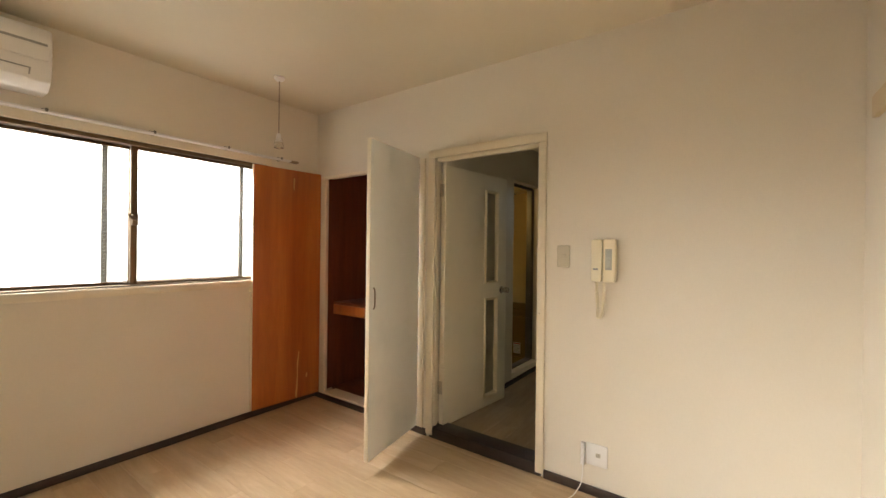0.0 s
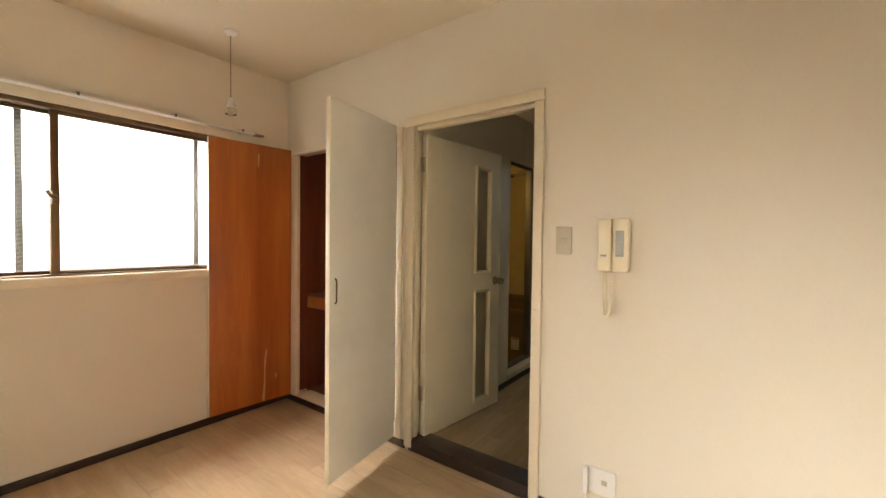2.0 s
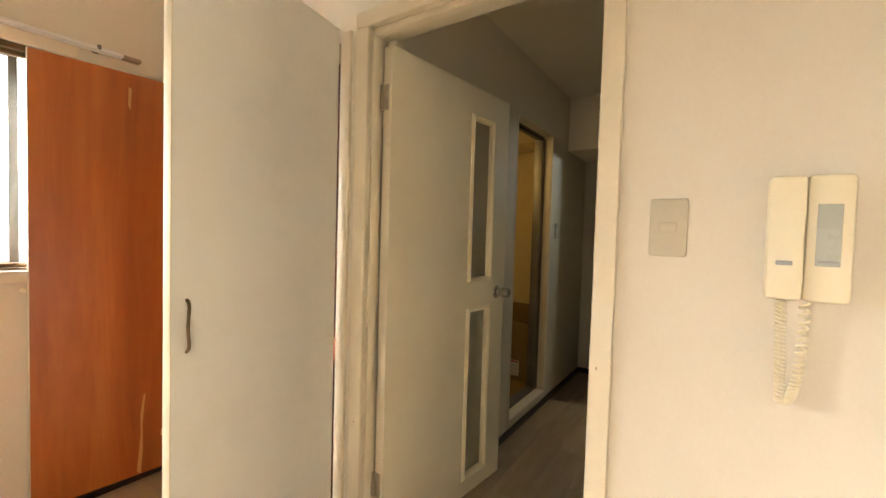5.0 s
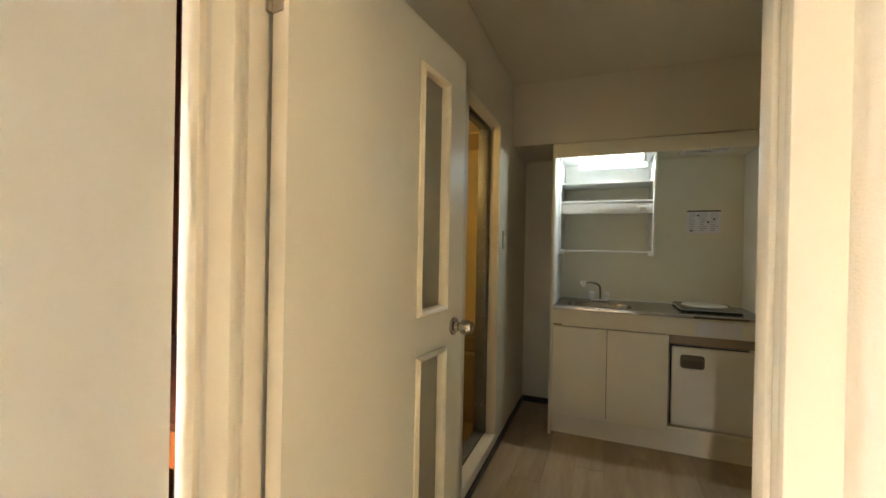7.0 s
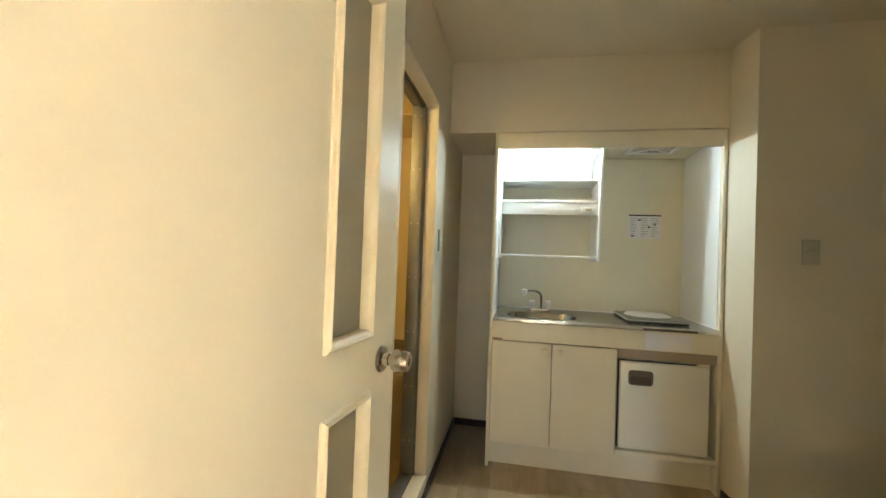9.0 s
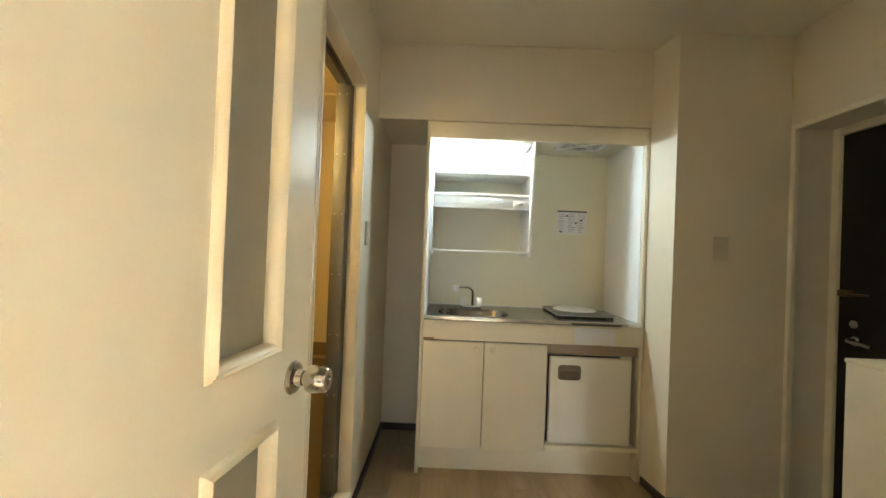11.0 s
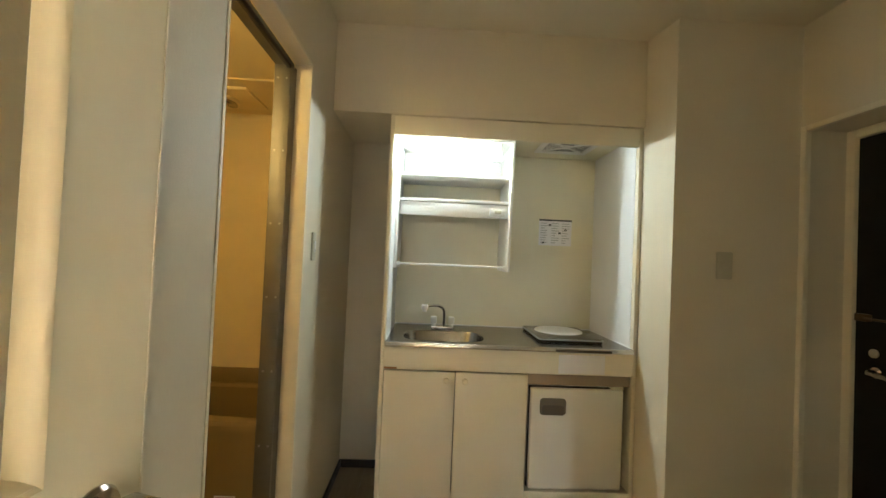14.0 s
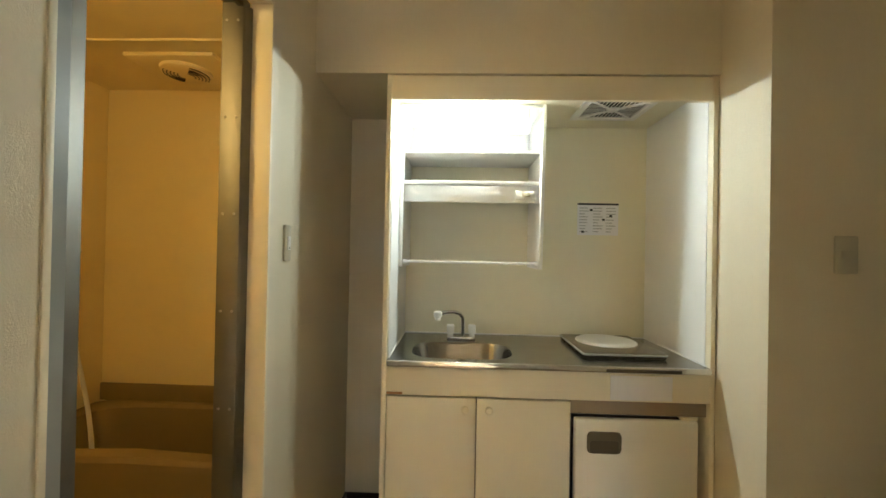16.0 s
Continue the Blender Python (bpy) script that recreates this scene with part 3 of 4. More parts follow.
part("casing_head", box(-1.452, -0.566, YD - 0.018, YD, 1.945, 2.000, 0.004), M_TRIM, fr)
part("head", box(-1.424, -0.583, YD, YD2 + 0.015, 1.950, 1.965, 0.002), M_TRIM, fr)
part("stop", box(-1.396, -0.622, YD + 0.016, YD + 0.052, 1.924, 1.948, 0.003), M_TRIM, fr)
part("threshold", box(-1.424, -0.584, YD - 0.012, YD2 + 0.012, FZ, 0.02, 0.006), M_BASE, fr, "dark brown wooden threshold")

for x, z in ((-0.598, 0.92), (-1.425, 0.55)):
    part("chip", lathe([(0.0028, 0), (0.0025, 0.0006)], pose(x, YD - 0.0178, z, 90, 0, 0) @ Matrix.Diagonal((0.7, 1.6, 1, 1)), 8), M_TAUPE, fr, "small brown paint chip")

LW, LT, LH = 0.797, 0.042, 1.898
ang = 83.7
leaf = thing("door_1", (-1.357, 2.608, 0.008), "cream panelled door standing open into the kitchen", "door", turn=ang)
# local x from the hinge along the leaf, y = 0 is the face seen from the room, thickness towards +y
U0, U1 = 0.485, 0.672
panes = ((1.009, 1.774), (0.078, 0.889))
b = bmesh.new()
tr = 0.019
box(0.006, U0 + tr, 0, LT, 0, LH, 0, b)
box(U1 - tr, LW, 0, LT, 0, LH, 0, b)
box(U0 + tr, U1 - tr, 0, LT, 0, panes[1][0] + tr, 0, b)
box(U0 + tr, U1 - tr, 0, LT, panes[1][1] - tr, panes[0][0] + tr, 0, b)
box(U0 + tr, U1 - tr, 0, LT, panes[0][1] - tr, LH, 0, b)
part("slab", b, M_LEAF, leaf, local=True)
part("edge_strip", box(LW, LW + 0.004, -0.001, LT + 0.001, 0, LH, 0.001), M_TRIM, leaf, "cream edge band", local=True)
part("edge_strip", box(0.001, 0.006, -0.001, LT + 0.001, 0, LH, 0.001), M_TRIM, leaf, "cream edge band", local=True)


def moulding(z0, z1, y, sgn):
    """Fluted bead frame round a pane, mitred at the corners."""
    prof = [(0.0, 0.0), (0.0, 0.005), (0.004, 0.010), (0.006, 0.008), (0.008, 0.012), (0.0105, 0.0095), (0.0125, 0.012), (0.016, 0.009), (0.020, 0.003), (0.020, -0.016), (0.017, -0.016), (0.017, 0.0)]
    t = bmesh.new()
    rings = []
    for cx, cz, sx, sz in ((U0, z0, 1, 1), (U1, z0, -1, 1), (U1, z1, -1, -1), (U0, z1, 1, -1)):
        rings.append([t.verts.new((cx + sx * u, y - sgn * h, cz + sz * u)) for u, h in prof])
    k = len(prof)
    for i in range(4):
        a, c = rings[i], rings[(i + 1) % 4]
        for j in range(k):
            t.faces.new((a[j], a[(j + 1) % k], c[(j + 1) % k], c[j]))
    return t


for z0, z1 in panes:
    for y, s in ((0.0, 1), (LT, -1)):
        part("glazing_bead", moulding(z0, z1, y, s), M_BEAD, leaf, "yellowed fluted bead frame", local=True)
    part("pane", box(U0 + 0.012, U1 - 0.012, LT / 2 - 0.003, LT / 2 + 0.003, z0 + 0.012, z1 - 0.012), M_FROST, leaf, "grey frosted glass pane", local=True)
KX, KZ = 0.733, 0.946
for s, y in ((-1, 0.0), (1, LT)):
    m = pose(KX, y, KZ, 90 if s < 0 else -90, 0, 0)
    kn = part("knob_rose", lathe([(0.032, 0), (0.032, 0.003), (0.028, 0.008), (0.017, 0.010), (0.015, 0.022)], m), M_SATIN, leaf, "satin steel rose", local=True)
    part("knob", lathe([(0.012, 0.02), (0.013, 0.030), (0.024, 0.034), (0.0265, 0.040), (0.023, 0.068), (0.020, 0.072), (0.009, 0.0725), (0.008, 0.070)], m, 28), M_SATIN, leaf, "tapered steel knob", local=True)
part("latch_plate", box(LW + 0.004, LW + 0.0055, 0.007, 0.029, 0.89, 1.00, 0.0005), M_HINGE, leaf, "steel latch plate", local=True)
for z in (0.277, 1.717):
    b = lathe([(0.0055, -0.046), (0.0055, 0.046)], pose(-0.005, LT + 0.003, z), 12)
    for k in range(4):
        lathe([(0.0062, -0.0014), (0.0062, 0.0014)], pose(-0.005, LT + 0.003, z + (k - 1.5) * 0.023), 12, b)
    h = part("hinge", b, M_HINGE, leaf, "worn steel hinge", local=True)
    b = box(-0.0016, 0.001, LT - 0.030, LT + 0.001, z - 0.046, z + 0.046, 0.0005)
    for k in (-0.030, 0.0, 0.030):
        lathe([(0.0035, 0), (0.003, 0.001)], pose(-0.0016, LT - 0.016 + (0.008 if k else -0.006), z + k, 0, -90, 0), 10, b)
    part("hinge_plate", b, M_HINGE, h, local=True)
    part("hinge_plate", box(-1.4065, -1.4045, 2.576, 2.606, z + 0.008 - 0.046, z + 0.008 + 0.046, 0.0005), M_HINGE, h)

# ---- switch, intercom, socket on the door wall ----
def switch(name, at, turn, w, h, label, button):
    """Local x across, y out of the wall towards -y, z up; centred."""
    s = thing(name, at, label, "light switch", turn=turn)
    part("plate", prism(rounded(w, h, 0.006), "y", -0.008, 0.0, 0.0025), M_PLATE, s, local=True)
    if button == "round":
        part("button", box(-0.017, 0.017, -0.012, -0.007, -0.010, 0.012, 0.002), M_PLATE, s, local=True)
    else:
        part("rocker", box(-0.009, 0.009, -0.0125, -0.007, -0.022, 0.022, 0.002), M_WPLAS, s, local=True)
        part("indicator", box(-0.003, 0.003, -0.0135, -0.012, -0.018, -0.012, 0.0005), M_GREY, s, "dark indicator", local=True)
    return s


switch("light_switch", (-0.461, YD, 1.263), 0, 0.074, 0.128, "beige plastic light switch on the wall", "round")
switch("light_switch", (0.366, 4.56, 1.28), 0, 0.07, 0.118, "beige plastic light switch on the kitchen wall", "round")
switch("light_switch", (XL, 4.522, 1.284), -90 + 180, 0.045, 0.115, "narrow beige switch beside the bathroom door", "rocker")

ic = thing("intercom", (-0.228, YD, 1.245), "beige wall intercom with handset and coiled cord", "intercom")
part("base", box(-0.236, -0.169, YD - 0.042, YD, 1.128, 1.362, 0.010), M_BEIGE, ic)
part("back_plate", box(-0.288, -0.237, YD - 0.020, YD, 1.135, 1.358, 0.004), M_BEIGE, ic)
b = prism([(1.13, YD - 0.055), (1.13, YD - 0.021), (1.36, YD - 0.021), (1.36, YD - 0.055), (1.31, YD - 0.060), (1.245, YD - 0.052), (1.18, YD - 0.060)], "x", -0.292, -0.237, 0.009)
for v in b.verts:
    v.co.y, v.co.z = (v.co.y, v.co.z) if v.co.y > 2 else (v.co.z, v.co.y)
part("handset", b, M_BEIGE, ic, "beige handset")
part("screen_window", box(-0.221, -0.187, YD - 0.0435, YD - 0.040, 1.195, 1.308, 0.001), M_SCREEN, ic, "grey speaker window")
part("label_strip", box(-0.218, -0.190, YD - 0.0445, YD - 0.0425, 1.20, 1.205, 0.0005), M_GREY, ic, "grey slot line")
part("call_light", box(-0.278, -0.254, YD - 0.061, YD - 0.055, 1.195, 1.203, 0.001), M_GREY, ic, "small dark lens")
coil = []
for i in range(521):
    s = i / 520
    u = s * 2
    path = Vector((-0.265, YD - 0.038, 1.13)).lerp(Vector((-0.259, YD - 0.030, 0.935)), min(1, u)) if u <= 1 else None
    if path is None:
        a = (u - 1)
        path = Vector((-0.259 + 0.030 * math.sin(a * math.pi / 2), YD - 0.03, 0.935 - 0.018 * math.sin(a * math.pi) + 0.19 * a * a))
    w = 2 * math.pi * 52 * s
    coil.append(path + Vector((0.0068 * math.cos(w), 0.0068 * math.sin(w), 0)))
part("coiled_cord", pipe(coil, 0.0026, 6, None, 1), M_BEIGE, ic, "beige coiled cord")

sk = thing("wall_socket", (-0.263, YD, 0.172), "white wall socket with a plugged telephone cable", "wall socket")
b = prism(rounded(0.116, 0.118, 0.006), "y", -0.010, 0.0, 0.0025)
part("plate", b, M_WPLAS, sk, local=True)
part("outlet", box(-0.002, 0.022, -0.012, -0.009, -0.010, 0.012, 0.001), M_PLATE, sk, "beige outlet insert", local=True)
for k in (0.003, 0.012):
    part("slot", box(k, k + 0.003, -0.0128, -0.0115, -0.005, 0.006), M_GREY, sk, "dark slot", local=True)
jb = thing("cable_box", (-0.333, YD, 0.165), "slim white junction box with a loose white cable", "junction box")
part("box_body", box(-0.344, -0.322, YD - 0.026, YD, 0.105, 0.228, 0.003), M_WPLAS, jb)
part("cable", pipe([(-0.333, YD - 0.015, 0.106), (-0.333, YD - 0.018, 0.06), (-0.339, YD - 0.03, 0.0), (-0.363, YD - 0.07, FZ + 0.006), (-0.373, YD - 0.14, FZ + 0.004), (-0.293, YD - 0.17, FZ + 0.004), (-0.223, YD - 0.10, FZ + 0.005), (-0.10, YD - 0.09, FZ + 0.004), (0.02, YD - 0.16, FZ + 0.004)], 0.0028, 8), M_WPLAS, jb, "loose white cable")

wr = thing("wall_rail", (XR, 1.2, 1.84), "brown wooden hanging rail on the wall", "wall rail")
part("rail_board", box(XR - 0.02, XR, 0.1, 2.36, 1.80, 1.88, 0.003), M_RAIL, wr)

# ---- kitchenette ----
KF = 4.76                      # front plane of the unit
KX0, KX1 = -1.115, 0.103
unit = thing("kitchenette", (-0.506, 5.02, 0), "cream compact kitchenette cabinet with tall side panels", "kitchen unit")
part("side_panel", box(KX0, KX0 + 0.018, KF, YK - 0.002, 0, 1.926, 0.0015), M_KIT, unit)
part("side_panel", box(KX1 - 0.018, KX1, KF, YK - 0.002, 0, 1.926, 0.0015), M_KIT, unit)
part("top_fascia", box(KX0 + 0.018, KX1 - 0.018, KF + 0.003, KF + 0.02, 1.836, 1.926, 0.0015), M_KIT, unit)
part("top_board", box(KX0 + 0.018, KX1 - 0.018, KF + 0.02, YK - 0.002, 1.892, 1.91), M_KITIN, unit)
part("splashback", box(KX0 + 0.018, KX1 - 0.018, YK - 0.016, YK - 0.002, 0.862, 1.892), M_KITIN, unit, "pale greenish splash panel")
part("lining", box(KX0 + 0.018, KX0 + 0.021, KF + 0.03, YK - 0.016, 0.862, 1.892), M_RACK, unit, "white side lining")
part("lining", box(KX1 - 0.021, KX1 - 0.018, KF + 0.03, YK - 0.016, 0.862, 1.892), M_RACK, unit, "white side lining")
part("apron", box(KX0 + 0.018, KX1 - 0.018, KF, KF + 0.018, 0.731, 0.838, 0.001), M_KIT, unit)
# brown carcass colour supplies the shadow lines between the doors
part("carcass", box(KX0 + 0.019, -0.415, KF + 0.022, YK - 0.01, 0.155, 0.70), M_TAUPE, unit, "chipboard carcass, brown to shade the door gaps")
part("kick_board", box(KX0 + 0.018, KX1 - 0.018, KF + 0.062, KF + 0.077, 0, 0.152), M_KIT, unit)
part("bottom_rail", box(-0.413, KX1 - 0.018, KF, YK - 0.02, 0.157, 0.181, 0.001), M_KIT, unit)
# taupe on these two boards carries the shadow of the fridge recess
part("recess_board", box(-0.413, KX1 - 0.018, KF + 0.02, KF + 0.035, 0.676, 0.731), M_TAUPE, unit, "taupe board for the shade above the fridge")
part("recess_back", box(-0.413, KX1 - 0.018, YK - 0.03, YK - 0.02, 0.181, 0.731), M_TAUPE, unit, "recess back, dark colour for its shade")
for x0, x1, kx in ((KX0 + 0.0215, -0.7620, -0.802), (-0.7575, -0.4150, -0.715)):
    dr = part("cabinet_door", box(x0, x1, KF - 0.001, KF + 0.017, 0.146, 0.7245, 0.0015), M_KIT, unit)
    part("knob", lathe([(0.008, 0), (0.008, 0.008), (0.014, 0.014), (0.014, 0.02), (0.010, 0.024)], pose(kx, KF - 0.001, 0.689, 90, 0, 0), 18), M_BEIGE, dr, "round cream knob")
part("sticker", box(KX0 + 0.02, -1.036, KF - 0.0016, KF, 0.733, 0.742), M_STICK, unit, "small brown sticker")
part("notice", box(-0.272, -0.049, KF - 0.0012, KF, 0.736, 0.8255), M_PAPER, unit, "blank pale paper")
part("control_strip", box(-0.292, -0.024, KF - 0.0182, KF - 0.0157, 0.841, 0.853, 0.001), M_OLIVE_DARK, unit, "brown control strip")

# worktop with a pressed basin: outline rings joined to the slab
top = thing("worktop", (-0.5, 5.0, 0.84), "brushed stainless worktop with a pressed oval basin", "worktop")
SX, SY, SW, SD = -0.815, 4.945, 0.41, 0.29
t = bmesh.new()
n = 40
def oval(w, h, z, p=3.2):
    out = []
    for i in range(n):
        a = 2 * math.pi * i / n
        c, s = math.cos(a), math.sin(a)
        out.append(t.verts.new((SX + w / 2 * math.copysign(abs(c) ** (2 / p), c), SY + h / 2 * math.copysign(abs(s) ** (2 / p), s), z)))
    return out
rings = [oval(SW + 0.02, SD + 0.02, 0.860), oval(SW, SD, 0.8585), oval(SW - 0.012, SD - 0.012, 0.845), oval(SW - 0.035, SD - 0.03, 0.76), oval(SW - 0.07, SD - 0.06, 0.735), oval(0.05, 0.05, 0.732, 2.0)]
for a, c in zip(rings, rings[1:]):
    for i in range(n):
        t.faces.new((a[i], a[(i + 1) % n], c[(i + 1) % n], c[i]))
t.faces.new(rings[-1])
x0, x1, y0, y1 = KX0 + 0.0185, KX1 - 0.0185, KF - 0.004, YK - 0.017
outer = []
for i in range(n):
    a = 2 * math.pi * i / n
    c, s = math.cos(a), math.sin(a)
    k = min(((x1 if c > 0 else x0) - SX) / c if abs(c) > 1e-6 else 1e9, ((y1 if s > 0 else y0) - SY) / s if abs(s) > 1e-6 else 1e9)
    outer.append(Vector((SX + c * k, SY + s * k, 0.860)))
for cx, cy in ((x0, y0), (x0, y1), (x1, y0), (x1, y1)):
    i = min(range(n), key=lambda q: abs(math.atan2(cy - SY, cx - SX) - math.atan2(outer[q].y - SY, outer[q].x - SX)))
    outer[i] = Vector((cx, cy, 0.860))
ov = [t.verts.new(p) for p in outer]
low = [t.verts.new((p.x, p.y, 0.838)) for p in outer]
for i in range(n):
    j = (i + 1) % n
    t.faces.new((ov[i], ov[j], rings[0][j], rings[0][i]))
    t.faces.new((low[i], low[j], ov[j], ov[i]))
part("slab", t, M_STEEL, top)
part("front_nosing", box(x0, x1, KF - 0.016, KF - 0.0035, 0.838, 0.8612, 0.0055, None, 4), M_CHROME, top, "polished front lip")
part("drain", lathe([(0.024, 0), (0.024, 0.003), (0.018, 0.0035)], pose(SX, SY, 0.7315)), M_CHROME, top, "round drain strainer")
part("rear_bead", box(x0, x1, YK - 0.022, YK - 0.016, 0.860, 0.866, 0.001), M_RACK, top, "white sealant bead")
part("side_bead", box(x0 - 0.0, x0 + 0.006, KF + 0.02, YK - 0.022, 0.860, 0.866, 0.001), M_RACK, top, "white sealant bead")
part("side_bead", box(x1 - 0.006, x1, KF + 0.02, YK - 0.022, 0.860, 0.866, 0.001), M_RACK, top, "white sealant bead")

tap = thing("tap", (-0.815, 5.14, 0.86), "chrome swivel tap with two white handles", "tap")
part("deck_plate", prism([(u - 0.815, v + 5.14) for u, v in rounded(0.13, 0.05, 0.02)], "z", 0.86, 0.876, 0.004), M_CHROME, tap)
part("spout", pipe([(-0.808, 5.135, 0.87), (-0.808, 5.125, 0.93), (-0.815, 5.10, 0.975), (-0.845, 5.06, 0.998), (-0.885, 5.02, 1.003), (-0.915, 4.995, 0.998)], 0.0085, 12), M_CHROME, tap)
part("nozzle", lathe([(0.011, -0.012), (0.011, 0.0), (0.017, 0.003), (0.018, 0.02), (0.014, 0.026)], pose(-0.918, 4.99, 0.985)), M_WPLAS, tap, "white nozzle")
for x in (-0.865, -0.765):
    b = lathe([(0.012, 0), (0.012, 0.012), (0.010, 0.018)], pose(x, 5.145, 0.874), 16)
    box(x - 0.017, x + 0.017, 5.128, 5.162, 0.890, 0.928, 0.005, b)
    part("handle", b, M_RACK, tap, "milky white tap handle")

hob = thing("hot_plate", (-0.178, 5.03, 0.86), "single electric hob with a white round cover", "hob")
part("pan", box(-0.338, -0.020, 4.855, 5.215, 0.8605, 0.884, 0.006), M_STEEL, hob)
part("rim", prism([(u - 0.179, v + 5.035) for u, v in rounded(0.33, 0.372, 0.012)], "z", 0.874, 0.880, 0.002), M_GREY, hob, "dark rim")
part("cover", lathe([(0.128, 0), (0.128, 0.004), (0.120, 0.008), (0.06, 0.009)], pose(-0.178, 5.07, 0.884), 48), M_WPLAS, hob, "white round cover")

# wall rack with the lamp: side panels taper towards the bottom
rk = thing("dish_rack", (-0.79, 5.1, 1.2), "white enamel dish rack cabinet with a lit lamp", "wall rack")
RX0, RX1, RB = KX0 + 0.0225, -0.478, YK - 0.017
side = [(4.952, 1.890), (RB, 1.890), (RB, 1.198), (4.992, 1.198), (4.983, 1.235)]
for a in (RX0, RX1 - 0.016):
    part("side_panel", prism(side, "x", a, a + 0.016, 0.0015), M_RACK, rk)
ia, ic2 = RX0 + 0.0165, RX1 - 0.0165
part("top_panel", box(ia, ic2, 4.955, RB, 1.877, 1.890), M_RACK, rk)
part("upper_shelf", box(ia, ic2, 4.985, RB, 1.690, 1.700, 0.001), M_RACK, rk)
part("lower_shelf", box(ia, ic2, 4.985, RB, 1.556, 1.572, 0.001), M_RACK, rk)
part("front_band", box(ia, ic2, 5.00, 5.012, 1.482, 1.553, 0.001), M_RACK, rk, "white front band")
part("back_panel", box(ia, ic2, RB - 0.006, RB, 1.70, 1.877), M_RACK, rk)
part("drip_rod", pipe([(ia, 4.999, 1.222), (ic2, 4.999, 1.222)], 0.006, 8, None, 1), M_RACK, rk, "white rod")
for a in (ia + 0.004, ic2 - 0.016):
    part("rod_clip", box(a, a + 0.012, 4.989, 5.009, 1.212, 1.232, 0.002), M_RACK, rk)
b = box(-0.595, -0.512, 4.984, 5.0, 1.493, 1.533, 0.003)
part("switch_box", b, M_WPLAS, rk, "small white switch box")
part("rocker", box(-0.570, -0.535, 4.979, 4.984, 1.505, 1.522, 0.001), M_PLATE, rk, "cream rocker")
fl = thing("strip_light", (-0.79, 5.06, 1.80), "lit fluorescent tube under the top of the rack", "strip light")
part("fitting", box(-0.96, -0.53, 5.03, 5.09, 1.800, 1.876, 0.004), M_RACK, fl)
part("tube", lathe([(0.014, 0), (0.014, 0.40)], pose(-0.96, 4.975, 1.852, 0, 90, 0), 20), M_TUBE, fl, "glowing white tube")
for x in (-0.972, -0.558):
    part("end_holder", box(x, x + 0.012, 4.957, 5.03, 1.830, 1.876, 0.003), M_WPLAS, fl)

# extractor grille in the top board
vent = thing("extractor_grille", (-0.19, 5.0, 1.892), "cream square extractor grille with radial slats", "vent")
VX, VY = -0.19, 5.0
b = bmesh.new()
for sx0, sx1, sy0, sy1 in ((-0.145, 0.145, -0.125, -0.10), (-0.145, 0.145, 0.10, 0.125), (-0.145, -0.118, -0.10, 0.10), (0.118, 0.145, -0.10, 0.10)):
    box(VX + sx0, VX + sx1, VY + sy0, VY + sy1, 1.880, 1.892, 0.002, b)
part("frame", b, M_RACK, vent)
# black sheet in place of the unlit duct behind the slats
part("backing", box(VX - 0.118, VX + 0.118, VY - 0.10, VY + 0.10, 1.890, 1.8918), M_BLACK, vent, "black sheet for the shade in the opening")
b = lathe([(0.024, 0), (0.024, -0.008), (0.018, -0.010)], pose(VX, VY, 1.889), 20)
for sx, sy in ((1, 1), (1, -1), (-1, 1), (-1, -1)):
    pipe([(VX, VY, 1.884), (VX + 0.118 * sx, VY + 0.10 * sy, 1.884)], 0.005, 6, b, 1)
part("hub", b, M_RACK, vent)
b = bmesh.new()
for k in range(-7, 8):
    u = k * 0.0158
    lim = max(0.02, abs(u) * 0.85)
    for s in (1, -1):
        if lim < 0.098:
            box(VX + u - 0.0016, VX + u + 0.0016, min(VY + s * lim, VY + s * 0.10), max(VY + s * lim, VY + s * 0.10), 1.8868, 1.889, 0, b)
for k in range(-6, 7):
    u = k * 0.0158
    lim = max(0.025, abs(u) * 1.18)
    for s in (1, -1):
        if lim < 0.115:
            box(min(VX + s * lim, VX + s * 0.118), max(VX + s * lim, VX + s * 0.118), VY + u - 0.0012, VY + u + 0.0012, 1.8868, 1.889, 0, b)
part("slats", b, M_RACK, vent)

note = thing("notice", (-0.15, YK - 0.018, 1.36), "printed instruction sheet taped to the splash panel", "notice")
part("sheet", box(-0.250, -0.050, YK - 0.0175, YK - 0.0165, 1.362, 1.520), M_PAPER, note)
def ink(name, u0, u1, v0, v1, mat):
    part(name, box(-0.250 + u0 * 0.2, -0.250 + u1 * 0.2, YK - 0.0182, YK - 0.0174, 1.52 - v1 * 0.158, 1.52 - v0 * 0.158), mat, note)
ink("heading_bar", 0.0, 1.0, 0.0, 0.06, M_INK)
rng = random.Random(5)
for r in range(9):
    for c0 in (0.05, 0.38, 0.70):
        ink("text_bar", c0, c0 + 0.12 + 0.13 * rng.random(), 0.14 + r * 0.092, 0.165 + r * 0.092, M_INKL)
for u, v in ((0.30, 0.18), (0.78, 0.36), (0.10, 0.86), (0.60, 0.48)):
    ink("pictogram", u, u + 0.07, v, v + 0.07, M_INK)

# ---- fridge ----
fg = thing("mini_fridge", (-0.18, 5.0, 0.181), "small white refrigerator built under the worktop", "refrigerator")
part("body", box(-0.400, 0.060, 4.80, 5.24, 0.184, 0.662, 0.004), M_FRIDGE, fg)
part("gasket", box(-0.402, 0.050, 4.785, 4.80, 0.190, 0.668, 0.003), M_BLACK, fg, "black door gasket")
dr = part("door", box(-0.398, 0.046, 4.757, 4.785, 0.194, 0.664, 0.007, None, 3), M_FRIDGE, fg)
hx, hz = -0.293, 0.581
